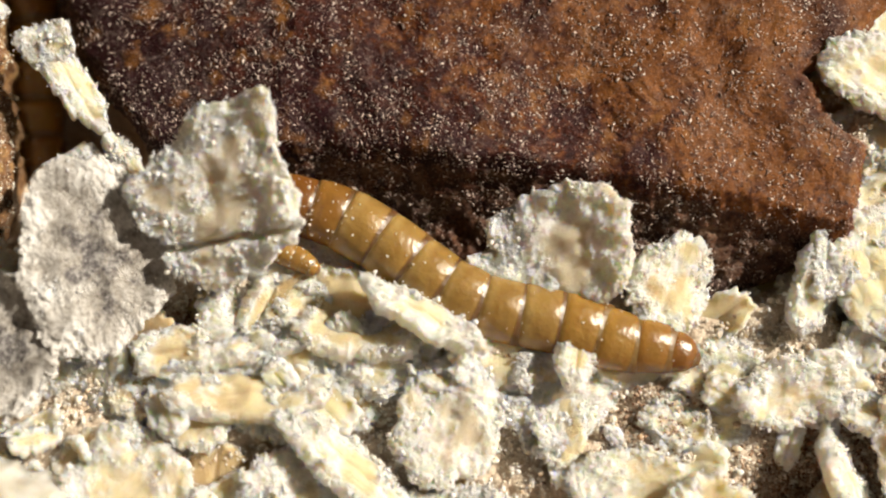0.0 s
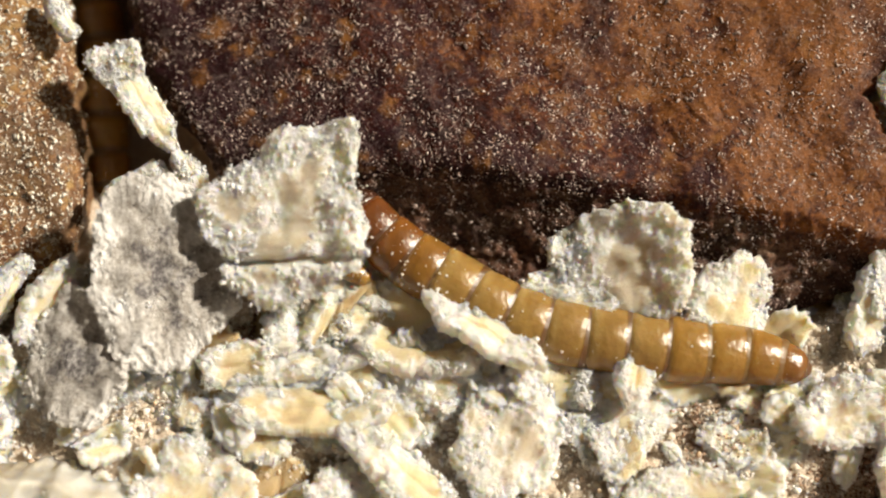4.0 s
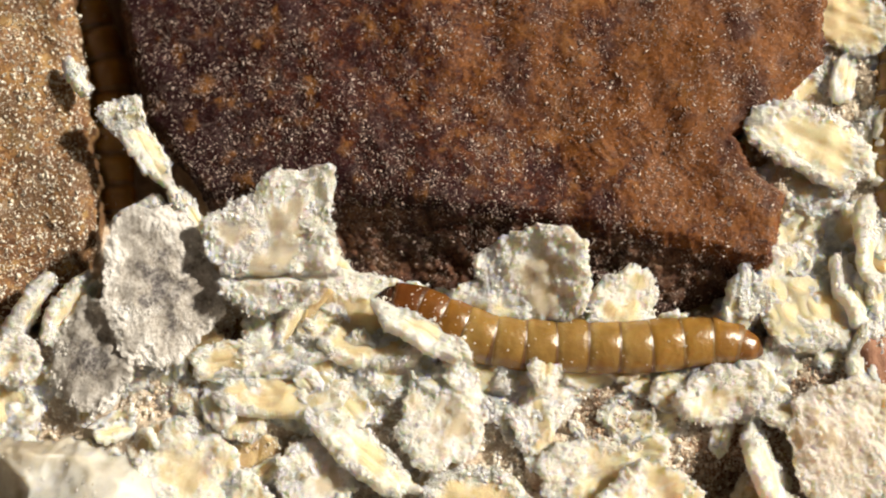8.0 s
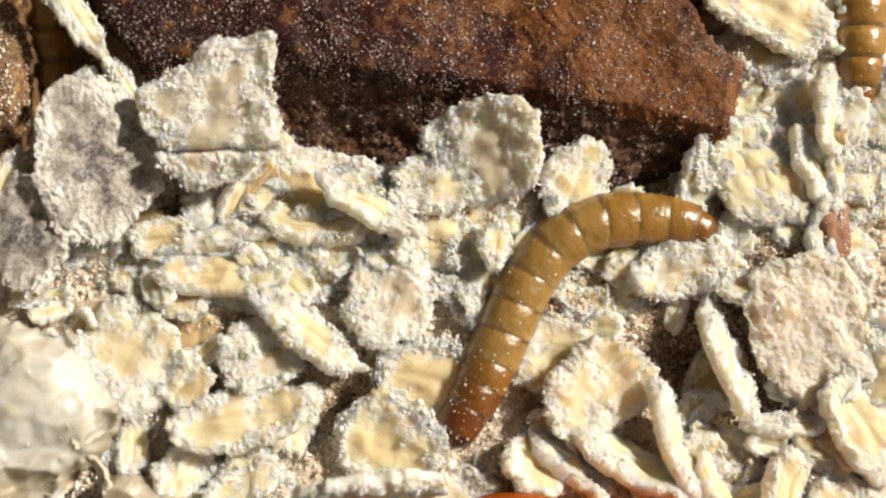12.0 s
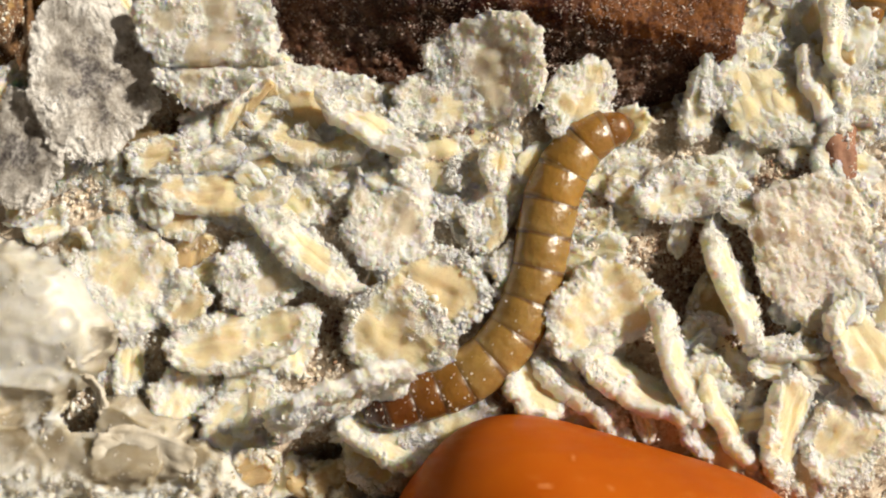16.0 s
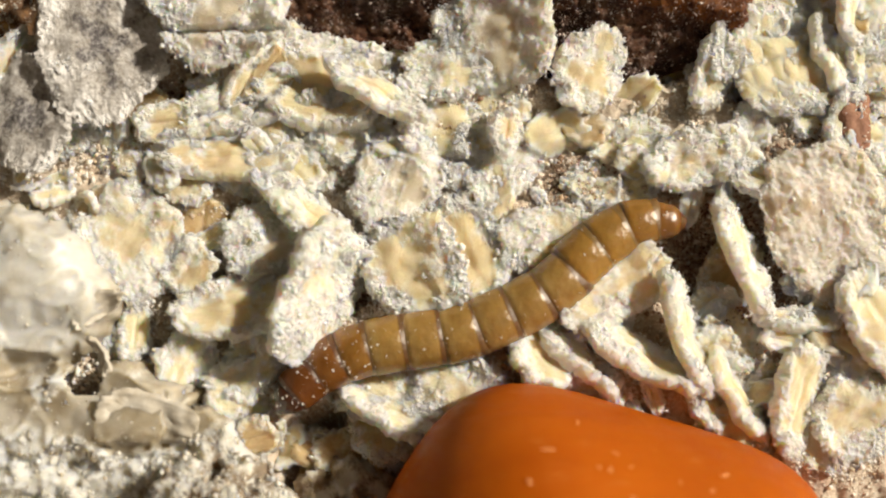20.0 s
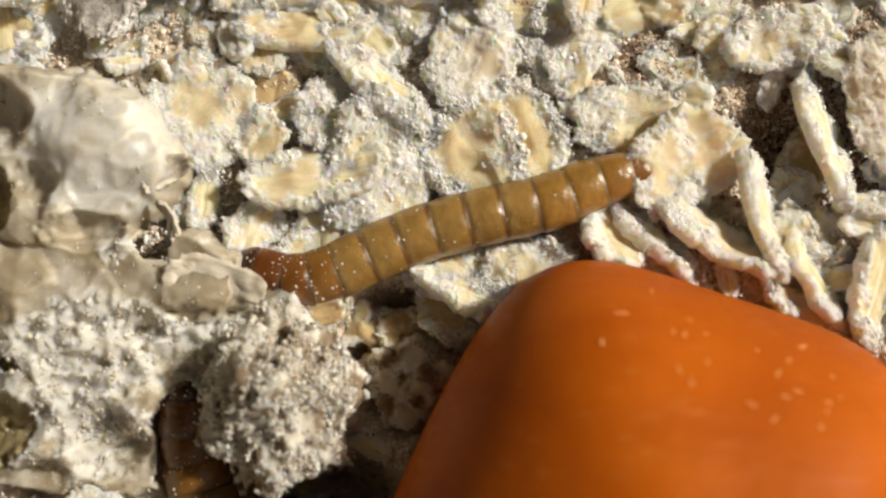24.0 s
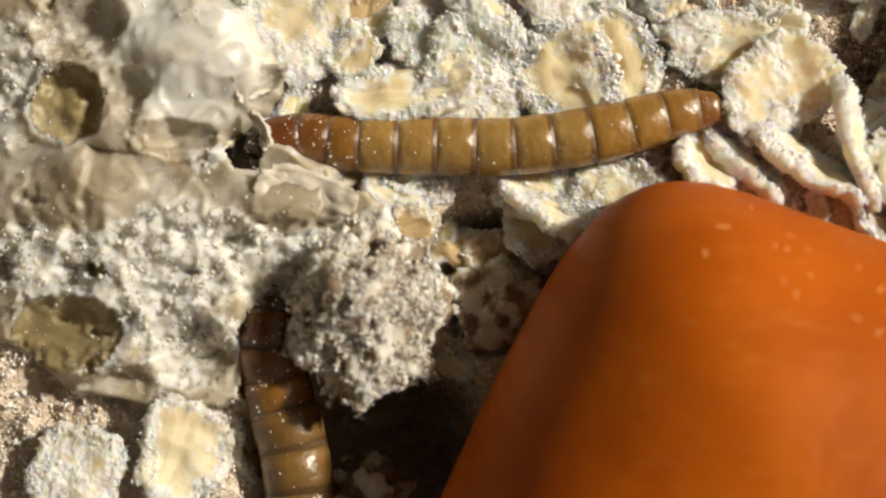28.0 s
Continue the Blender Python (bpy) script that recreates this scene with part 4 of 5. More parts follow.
flake(-1.18, -4.93, 1.50, 6.37, 1.84, -27, -32, 0, "white", 0.2)
flake(-12.35, -6.36, 0.30, 3.30, 2.25, 10, 0, 0, "yellow", 0.2)
flake(-9.08, -6.14, 0.10, 8.73, 2.07, 12, -40, 0, "cream", 0.2)
flake(-8.72, -8.34, 0.50, 7.78, 2.82, 4, -30, 0, "yellow", 0.3)
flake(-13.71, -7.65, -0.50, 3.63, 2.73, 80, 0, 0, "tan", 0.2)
flake(5.33, -1.69, 1.10, 6.74, 5.69, 15, 12, -20, "grey", 0.4)
flake(3.00, -0.92, 0.70, 2.56, 2.11, 40, 0, 0, "white", 0.2)
flake(2.45, -3.48, 0.40, 4.98, 3.47, 8, 0, 0, "cream", 0.2)
flake(5.87, -3.08, 0.30, 3.78, 1.88, -0, 0, 0, "tan", 0.1)
flake(10.01, -3.39, 0.30, 4.69, 3.79, 70, 10, 0, "cream", 0.2)
flake(-0.04, -9.62, 0.20, 5.87, 4.82, 75, 0, 6, "grey", 0.3)
flake(1.77, -7.55, -0.50, 5.18, 3.35, -10, 0, 0, "cream", 0.2)
flake(4.68, -5.56, -0.60, 4.89, 3.36, 10, 0, 0, "cream", 0.2)
flake(-4.50, -11.37, 0.80, 7.29, 2.36, -40, -30, 0, "cream", 0.3)
flake(-6.95, -12.54, 0.20, 4.64, 4.20, 20, 0, 8, "grey", 0.3)
flake(-13.98, -12.66, 0.20, 6.13, 5.68, 50, 0, 0, "white", 0.4)
flake(-10.83, -13.87, 0.20, 3.44, 2.84, 60, 0, 0, "yellow", 0.2)
flake(-10.38, -11.91, -0.60, 3.48, 2.88, 80, 0, 0, "tan", 0.2)
flake(-7.76, -15.96, 0.80, 7.85, 3.56, 8, -22, 0, "cream", 0.5)
flake(-5.11, -15.85, 0.00, 4.50, 2.55, 75, 20, 0, "white", 0.2)
flake(-11.11, -18.79, 0.20, 3.87, 3.28, 60, 20, 0, "white", 0.3)
flake(-13.84, -17.30, 0.00, 3.44, 1.68, 80, 30, 0, "cream", 0.2)
flake(-16.09, -13.70, 0.70, 4.59, 1.54, -70, -42, 0, "yellow", 0.2)
flake(-7.58, -19.29, -0.20, 4.05, 3.45, 70, 0, 0, "cream", 0.3)
flake(-0.09, -21.16, -0.60, 6.19, 1.63, 3, -30, 0, "white", 0.2)
flake(-0.13, -21.57, 0.00, 5.92, 2.51, -19, -35, 0, "white", 0.3)
flake(11.09, -14.71, 0.50, 6.00, 5.55, 40, 15, 0, "cream", 0.6)
flake(14.81, -17.24, 1.00, 6.85, 2.17, -72, -58, 0, "white", 0.2)
flake(12.61, -18.58, 0.70, 7.46, 2.44, -30, -48, 0, "white", 0.2)
flake(9.52, -18.74, 0.30, 5.70, 1.90, -40, -50, 0, "white", 0.2)
flake(7.58, -18.59, 0.20, 3.75, 3.42, -40, -30, 0, "cream", 0.3)
flake(17.81, -12.95, 0.50, 7.53, 2.50, -68, -45, 0, "white", 0.2)
flake(15.35, -8.26, 0.30, 5.14, 3.33, 12, 0, 0, "white", 0.2)
flake(19.01, -9.19, 0.40, 3.33, 1.87, -20, -10, 0, "white", 0.2)
flake(22.54, -11.16, 0.40, 8.16, 7.10, -60, 0, 8, "pink", 0.4)
flake(21.14, -16.57, 0.20, 4.98, 1.38, -0, -32, 0, "white", 0.2)
flake(25.27, -16.87, 0.50, 6.77, 3.76, -60, -20, 0, "cream", 0.4)
flake(20.72, -20.73, 0.40, 6.15, 2.76, 75, 25, 0, "cream", 0.3)
flake(17.62, -20.44, 0.20, 5.71, 2.28, -60, -48, 0, "cream", 0.2)
flake(16.02, -20.75, -0.10, 3.47, 2.05, -60, -30, 0, "white", 0.2)
flake(23.95, -21.52, 0.10, 4.98, 4.67, 40, 0, 0, "white", 0.3)
flake(19.46, -2.64, 0.20, 5.94, 4.26, -75, -10, 0, "cream", 0.3)
flake(16.57, -3.32, 0.30, 4.55, 2.43, 70, 20, 0, "white", 0.2)
flake(22.41, -5.63, -0.40, 3.53, 2.76, -0, 0, 0, "white", 0.2)
flake(25.86, -2.93, 0.00, 4.28, 3.52, -0, 0, 0, "white", 0.2)
flake(11.38, -9.25, -0.60, 5.35, 3.82, 20, 0, 0, "cream", 0.2)
flake(5.55, -6.84, 0.90, 2.65, 1.81, 80, 15, 0, "cream", 0.2)
flake(3.59, -7.22, 0.20, 1.73, 1.57, 70, 10, 0, "white", 0.2)
flake(12.16, -6.96, -0.60, 4.75, 2.60, 10, 0, 0, "white", 0.2)
flake(7.82, -12.75, 0.10, 5.50, 4.34, 13, 0, 0, "cream", 0.4)
flake(-18.21, -6.74, -0.30, 4.52, 3.32, 20, 0, 0, "white", 0.2)
flake(-15.78, -11.29, -0.40, 3.92, 2.86, 40, 0, 0, "tan", 0.2)
flake(-1.57, -6.93, -0.40, 3.04, 2.13, 20, 0, 0, "white", 0.2)
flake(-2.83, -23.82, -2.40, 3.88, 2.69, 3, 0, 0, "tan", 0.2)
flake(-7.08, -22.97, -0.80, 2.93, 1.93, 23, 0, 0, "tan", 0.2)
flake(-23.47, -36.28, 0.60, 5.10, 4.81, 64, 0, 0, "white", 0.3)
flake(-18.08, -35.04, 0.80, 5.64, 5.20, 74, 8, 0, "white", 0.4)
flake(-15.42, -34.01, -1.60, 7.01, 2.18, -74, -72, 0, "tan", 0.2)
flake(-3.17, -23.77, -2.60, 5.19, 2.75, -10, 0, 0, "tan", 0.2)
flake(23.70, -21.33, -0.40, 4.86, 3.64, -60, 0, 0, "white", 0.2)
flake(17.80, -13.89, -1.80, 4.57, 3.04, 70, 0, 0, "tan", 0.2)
flake(4.40, -19.42, -0.80, 3.29, 1.79, 0, 0, 0, "white", 0.2)

# grey stained flakes in front of the crevice
flake(-15.59, -2.49, 1.30, 9.08, 6.73, 100, 14, -6, "stained", 0.2)
flake(-18.95, -5.92, 1.20, 6.70, 4.99, 70, -12, -8, "stained", 0.2)


# ---- broken pieces between the flakes ----
def fragments(count, seed):
    rnd = random.Random(seed)
    made = 0
    while made < count:
        x, y = rnd.uniform(-25, 27), rnd.uniform(-37, 12)
        if under_crust(x, y) > 0.05 or math.hypot(x - 17.4, y + 13.2) < 3.0 or (x > -3 - 0.6 * (y + 32) and y < -21 and x > -3) or (x < -12 and y < -12):
            continue
        size = rnd.uniform(1.0, 3.6)
        if abs(x + 1) < 9 and -22.5 < y < -13:
            # the mealworm crawls here
            continue
        flake(x, y, bed_height(x, y) + rnd.uniform(0.05, 0.45), size, size * rnd.uniform(0.45, 0.9), rnd.uniform(0, 360), rnd.uniform(-28, 28), rnd.uniform(-28, 28),
              rnd.choice(("white", "white", "cream", "cream", "cream", "yellow", "tan")), rnd.uniform(0.0, 0.3), small=True)
        made += 1


def underlayer(count, seed):
    """Flatter flakes of the bed itself, half buried below those on top."""
    rnd = random.Random(seed)
    made = 0
    while made < count:
        x, y = rnd.uniform(-25, 27), rnd.uniform(-23, 9)
        if under_crust(x, y) > 0.02 or math.hypot(x - 17.4, y + 13.2) < 3.6 or (x < -15 and y < -10) or math.hypot(x + 11.5, y + 5.2) < 2.2 or (-13 < x < 14 and -19.5 < y < -10):
            continue
        size = rnd.uniform(3.2, 5.8)
        flake(x, y, bed_height(x, y) + rnd.uniform(-0.25, 0.05), size, size * rnd.uniform(0.55, 0.9), rnd.uniform(0, 360), rnd.uniform(-14, 14), rnd.uniform(-14, 14),
              rnd.choice(("white", "white", "cream", "grey", "yellow")), rnd.uniform(0.0, 0.35))
        made += 1


underlayer(60, 33)
fragments(150, 21)


# ---- loose grains ----
def grain_mesh(name, places, sizes, material, seed, flat=0.7, stretch=1.0):
    """Many tiny uneven four-sided grains in one mesh."""
    rng = np.random.default_rng(seed)
    p = np.asarray(places, dtype=float)
    n = len(p)
    tetra = np.array([(1, 1, 1), (-1, -1, 1), (-1, 1, -1), (1, -1, -1)], float) * 0.75
    tri = np.array([(0, 1, 3), (0, 2, 1), (0, 3, 2), (1, 2, 3)])
    turn = rng.uniform(0, 2 * np.pi, n)
    shape = tetra[None] * rng.uniform(0.55, 1.35, (n, 4, 1)) + rng.normal(0, 0.2, (n, 4, 3))
    shape[..., 2] *= flat
    shape[..., 0] *= stretch
    tilt = rng.uniform(-0.6, 0.6, n) * min(1.0, flat * 1.5)
    y, z = shape[..., 1] * np.cos(tilt)[:, None] - shape[..., 2] * np.sin(tilt)[:, None], shape[..., 1] * np.sin(tilt)[:, None] + shape[..., 2] * np.cos(tilt)[:, None]
    c, s = np.cos(turn)[:, None], np.sin(turn)[:, None]
    v = np.stack([shape[..., 0] * c - y * s, shape[..., 0] * s + y * c, z], -1) * np.asarray(sizes)[:, None, None] + p[:, None]
    f = (tri[None] + 4 * np.arange(n)[:, None, None]).reshape(-1, 3)
    me = bpy.data.meshes.new(name)
    me.vertices.add(4 * n)
    me.vertices.foreach_set("co", (v * MM).reshape(-1))
    me.loops.add(f.size)
    me.loops.foreach_set("vertex_index", f.reshape(-1))
    me.polygons.add(len(f))
    me.polygons.foreach_set("loop_start", np.arange(0, f.size, 3))
    me.update(calc_edges=True)
    me.shade_smooth()
    me.materials.append(material)
    return me


def grain_cloud(name, places, sizes, material, label, category, seed, flat=0.7, stretch=1.0):
    return tagged(new(name, grain_mesh(name, places, sizes, material, seed, flat, stretch)), label, category, kind="stuff")


def crumb_mesh(name, places, sizes, material, seed):
    """Soft rounded crumbs of flour that cling together, in one mesh."""
    g = np.random.default_rng(seed)
    bm = bmesh.new()
    bmesh.ops.create_icosphere(bm, subdivisions=1, radius=1.0)
    ico = np.array([v.co[:] for v in bm.verts])
    tri = np.array([[v.index for v in f.verts] for f in bm.faces])
    bm.free()
    p, n = np.asarray(places, float), len(places)
    v = ico[None] * g.uniform(0.45, 1.4, (n, len(ico), 1)) * g.uniform(0.7, 1.3, (n, 1, 3)) * np.asarray(sizes)[:, None, None] + p[:, None]
    f = (tri[None] + len(ico) * np.arange(n)[:, None, None]).reshape(-1, 3)
    me = bpy.data.meshes.new(name)
    me.vertices.add(len(ico) * n)
    me.vertices.foreach_set("co", (v * MM).reshape(-1))
    me.loops.add(f.size)
    me.loops.foreach_set("vertex_index", f.reshape(-1))
    me.polygons.add(len(f))
    me.polygons.foreach_set("loop_start", np.arange(0, f.size, 3))
    me.update(calc_edges=True)
    me.shade_smooth()
    me.materials.append(material)
    return me


def crumb_cloud(places, sizes, seed, material, label):
    tagged(new("flour_crumbs", crumb_mesh("flour_crumbs", places, sizes, material, seed)), label, "flour", kind="stuff")


rng = np.random.default_rng(11)
cx, cy = rng.uniform(-28, 28, 110000), rng.uniform(-39, 13, 110000)
keep = (under_crust(cx, cy) < 0.35) & (gn(cx * 0.45, cy * 0.45, 14.0) + 0.6 * gn(cx * 1.6, cy * 1.6, 2.0) > -0.18)
cx, cy = cx[keep][:56000], cy[keep][:56000]
crumb_places = np.stack([cx, cy, bed_height(cx, cy) + rng.uniform(-0.05, 0.30, len(cx))], -1)
crumb_cloud(crumb_places, rng.lognormal(-2.95, 0.6, len(crumb_places)).clip(0.025, 0.24), 8, MAT["crumbs"], "pale soft crumbs of clumped flour between the oats")


bran_places = []
for px, py, spread, count in ((17.2, -13.0, 2.0, 6500), (20.2, -15.8, 1.3, 2200), (-12.0, -6.0, 1.2, 900), (3.0, -5.6, 1.6, 1000), (-2.5, -15.5, 1.0, 600), (9.0, -9.5, 1.4, 800),
                              (21.5, -8.0, 1.2, 800)):
    x, y = rng.normal(px, spread, count), rng.normal(py, spread, count)
    bran_places.append(np.stack([x, y, bed_height(x, y) + rng.uniform(0.05, 0.35, count)], -1))
bran_places = np.concatenate(bran_places)
grain_cloud("bran_grains", bran_places, rng.lognormal(-2.8, 0.45, len(bran_places)).clip(0.03, 0.18), MAT["bran_crumb"], "brown bran and crumb grains in the gaps between the oats", "bran", 14)


def picked(points, count, jitter):
    a = np.asarray(points)[:, :3]
    return a[rng.integers(0, len(a), count)] + rng.normal(0, jitter, (count, 3)) * (1, 1, 0.25)


x, y = rng.uniform(-29, 29, 70000), rng.uniform(-40, 15, 70000)
keep = (under_crust(x, y) < 0.2) & (gn(x * 0.5, y * 0.5, 3.0) + gn(x * 1.7, y * 1.7, 6.0) > -0.25)
bed_places = np.stack([x, y, bed_height(x, y) + 0.05], -1)[keep]
grain_cloud("flour_grains", bed_places, rng.lognormal(-2.95, 0.5, len(bed_places)).clip(0.02, 0.2), MAT["grains"], "loose grains of flour and bran on the bed", "flour", 1)
SURFACE.append(np.array(bran_points * 3))
SURFACE = np.concatenate(SURFACE)
clods = picked(SURFACE, 34000, 0.10)
clods = clods[fbm(clods[:, 0] * 0.7, clods[:, 1] * 0.7, 12.0, 3) > 0.05]
crumb_cloud(clods, rng.lognormal(-2.85, 0.42, len(clods)).clip(0.03, 0.15), 10, MAT["white_flour"], "white flour clots clinging to the oat flakes")
on_flakes = picked(SURFACE, 150000, 0.06)
on_flakes = on_flakes[fbm(on_flakes[:, 0] * 0.9, on_flakes[:, 1] * 0.9, 2.0, 3) > -0.10]
grain_cloud("flour_grains", on_flakes, rng.lognormal(-3.12, 0.42, len(on_flakes)).clip(0.02, 0.11), MAT["white_flour"], "fine white flour grains clinging to the flakes", "flour", 2, 0.45)
crust_places = picked(big_dust[big_dust[:, 1] < 16], 58000, 0.06)
crust_places = crust_places[fbm(crust_places[:, 0] * 0.45, crust_places[:, 1] * 0.45, 9.0, 4, 0.7) + rng.uniform(-0.5, 0.5, len(crust_places)) > 0.0]
grain_cloud("flour_dust", crust_places, rng.lognormal(-3.72, 0.42, len(crust_places)).clip(0.012, 0.065), MAT["dust"], "white flour specks scattered over the dark crust", "flour", 3, 0.22, 2.6)
crust_places = picked(small_dust[(small_dust[:, 1] < 16) & (small_dust[:, 0] > -29)], 9000, 0.10)
grain_cloud("flour_dust", crust_places, rng.lognormal(-3.15, 0.5, len(crust_places)).clip(0.02, 0.13), MAT["grains"], "white flour specks scattered over the pale crust", "flour", 4, 0.25, 1.6)
torn = picked(np.concatenate([clump_points, np.repeat(lump_points, 3, 0)]), 15000, 0.12)
torn = torn[fbm(torn[:, 0] * 0.9, torn[:, 1] * 0.9, 5.0, 3) > -0.05]
grain_cloud("bread_crumbs", torn, rng.lognormal(-2.9, 0.5, len(torn)).clip(0.025, 0.15), MAT["bread_flour"], "soft white crumbs on the torn bread", "bread crumbs", 9, 0.9)
torn = picked(lump_points, 9000, 0.10)
torn = torn[fbm(torn[:, 0] * 0.6, torn[:, 1] * 0.6, 25.0, 3) > -0.10]
crumb_cloud(torn, rng.lognormal(-2.75, 0.5, len(torn)).clip(0.03, 0.17), 12, MAT["bread_flour"], "soft white crumbs on the floury bread lump")
bread_places = picked(np.concatenate([bread_points, np.repeat(lump_points, 3, 0)]), 2600, 0.08)
grain_cloud("flour_grains", bread_places, rng.lognormal(-3.1, 0.5, len(bread_places)).clip(0.02, 0.12), MAT["bread_flour"], "white crumbs clinging to the torn bread", "flour", 5)


# ---- mealworms ----
# length share, front and back radius, material
PIECES = [(0.050, 0.80, 1.02, "worm_head"), (0.066, 1.10, 1.28, "front_1"), (0.062, 1.26, 1.38, "front_2"), (0.064, 1.35, 1.43, "front_3")] \
    + [(0.079, 1.43, 1.47, "worm")] * 6 + [(0.078, 1.46, 1.41, "tail_1"), (0.074, 1.39, 1.28, "tail_1"), (0.066, 1.27, 1.08, "tail_2"), (0.056, 1.03, 0.66, "tail_3")]


def mealworm(label, size=1.0, length=24.0, body="worm"):
    base = tagged(new("mealworm"), label, "mealworm", "mealworms")
    rnd = random.Random(3)
    made = []
    for k, (share, r0, r1, mat) in enumerate(PIECES):
        half, around, steps = share * length * 0.5 * 1.22, 28, 14
        verts, faces = [], []
        for j in range(steps + 1):
            s = j / steps
            r = (r0 + (r1 - r0) * s) * size
            # the back of each plate falls off towards the tail, its sides less so
            fall, front = max(0.0, s - 0.28) ** 2, max(0.0, 1 - s / 0.30) ** 2
            r *= 1.0 - 0.09 * fall - 0.04 * front
            top = 1.0 - 0.16 * abs(2 * s - 1) ** 3 - 0.12 * fall
            if k == len(PIECES) - 1:
                r *= max(0.3, math.cos(max(0.0, s - 0.55) / 0.45 * 1.3))
            if k == 0:
                r *= max(0.25, math.sin(min(1.0, 0.12 + s * 1.3) * math.pi / 2))
            for i in range(around):
                t = 2 * math.pi * i / around
                verts.append(((-half + 2 * half * s), r * math.cos(t), r * math.sin(t) * 0.90 * (top if t < math.pi else 1.0)))
        for j in range(steps):
            for i in range(around):
                n = (i + 1) % around
                faces.append((j * around + i, j * around + n, (j + 1) * around + n, (j + 1) * around + i))
        faces.append(tuple(range(around))[::-1])
        faces.append(tuple(steps * around + i for i in range(around)))
        faces = [f[::-1] for f in faces]
        name = "head" if k == 0 else ("tail" if k == len(PIECES) - 1 else "segment")
        seg = part(name, verts, faces, MAT[body if mat == "worm" or (body == "shaded_chitin" and mat[:4] == "tail") or (body == "tail_1" and size < 0.6 and k) else mat], base)
        # flour caught on the back of the piece
        count = 34 if k < 4 else (16 if k < 7 else 6)
        fv, ff = [], []
        for _ in range(count):
            s, t = rnd.random(), rnd.gauss(math.pi / 2, 0.85)
            r = (r0 + (r1 - r0) * s) * size * 0.985
            c = Vector((-half + 2 * half * s, r * math.cos(t), r * math.sin(t) * 0.9))
            q, b0 = rnd.uniform(0.012, 0.04) * rnd.choice((1, 1, 1, 2.2)), len(fv)
            for d in ((1, 0, 0), (-1, 0, 0), (0, 1, 0), (0, -1, 0), (0, 0, 1), (0, 0, -1)):
                fv.append(tuple(c + Vector(d) * q * rnd.uniform(0.6, 1.4)))
            ff += [tuple(b0 + i for i in f) for f in ((0, 2, 4), (2, 1, 4), (1, 3, 4), (3, 0, 4), (2, 0, 5), (1, 2, 5), (3, 1, 5), (0, 3, 5))]
        part("flour_specks", fv, ff, MAT["grains"], seg, smooth=False)
        made.append(seg)
    return base, made


def along(points, count=160):
    """An even curve through the points, as arrays of places and arc shares."""
    p = np.array(points, float)
    d = np.r_[0, np.cumsum(np.linalg.norm(np.diff(p, axis=0), axis=1))]
    q = np.linspace(0, d[-1], count)
    tangent = np.gradient(p, d, axis=0)
    out = np.zeros((count, 3))
    for n, s in enumerate(q):
        i = min(max(int(np.searchsorted(d, s)) - 1, 0), len(d) - 2)
        h = d[i + 1] - d[i]
        x = (s - d[i]) / h
        out[n] = (2 * x ** 3 - 3 * x ** 2 + 1) * p[i] + (x ** 3 - 2 * x ** 2 + x) * h * tangent[i] + (3 * x ** 2 - 2 * x ** 3) * p[i + 1] + (x ** 3 - x ** 2) * h * tangent[i + 1]
    for _ in range(6):
        out[1:-1] = (out[:-2] + 2 * out[1:-1] + out[2:]) / 4
    return out


def body_poses(points):
    """The pose of each piece of a mealworm that lies along these points, head first, and the place of its middle."""
    c = along(points)
    d = np.r_[0, np.cumsum(np.linalg.norm(np.diff(c, axis=0), axis=1))]
    total, at, poses = d[-1], 0.0, []
    for share, *_ in PIECES:
        s0, s1 = at * total, (at + share) * total
        at += share
        mid = [np.interp((s0 + s1) / 2, d, c[:, k]) for k in range(3)]
        w = 0.25 * (s1 - s0)
        a, b = [[np.interp(q, d, c[:, k]) for k in range(3)] for q in (s0 - w, s1 + w)]
        way = Vector(b) - Vector(a)
        heading = math.degrees(math.atan2(way.y, way.x))
        slope = -math.degrees(math.atan2(way.z, math.hypot(way.x, way.y)))
        poses.append((mid, heading, slope))
    return poses


class Crawler:
    def __init__(self, worm):
        self.base, self.pieces = worm
        self.rows = []

    def at(self, t, *points):
        self.rows.append((t, body_poses(points)))

    def go(self):
        """Key the worm's place and each piece within it."""
        rows = self.rows if len(self.rows) > 1 else [(0.0, self.rows[0][1]), (28.0, self.rows[0][1])]
        if rows[0][0] > 0:
            rows = [(0.0, rows[0][1])] + rows
        if rows[-1][0] < 28:
            rows = rows + [(28.0, rows[-1][1])]
        mids = [Vector(p[7][0]) for _, p in rows]
        walk(self.base, [(t, pose(m.x * MM, m.y * MM, (m.z - 1.3) * MM)) for (t, _), m in zip(rows, mids)])
        for k, piece in enumerate(self.pieces):
            walk(piece, [(t, pose((p[k][0][0] - m.x) * MM, (p[k][0][1] - m.y) * MM, (p[k][0][2] - m.z + 1.3) * MM, 0, p[k][2], p[k][1]))
                         for (t, p), m in zip(rows, mids)])


crawler = Crawler(mealworm("glossy amber mealworm crawling over the oats", 1.04))
# body and tail coloured darker in place of the lump's and carrot's shadow
bread_worm = Crawler(mealworm("brown mealworm half under the torn bread, darkened for shade", 1.26, 26.0, "shaded_chitin"))
crevice_worm = Crawler(mealworm("dark amber mealworm deep between the crusts", 1.12, 24.0, "tail_2"))
edge_worm = Crawler(mealworm("pale amber mealworm lying beside the oats", 1.05, 23.0))

young_worm = Crawler(mealworm("small young yellow mealworm under the cracked flake", 0.40, 7.5, "tail_1"))

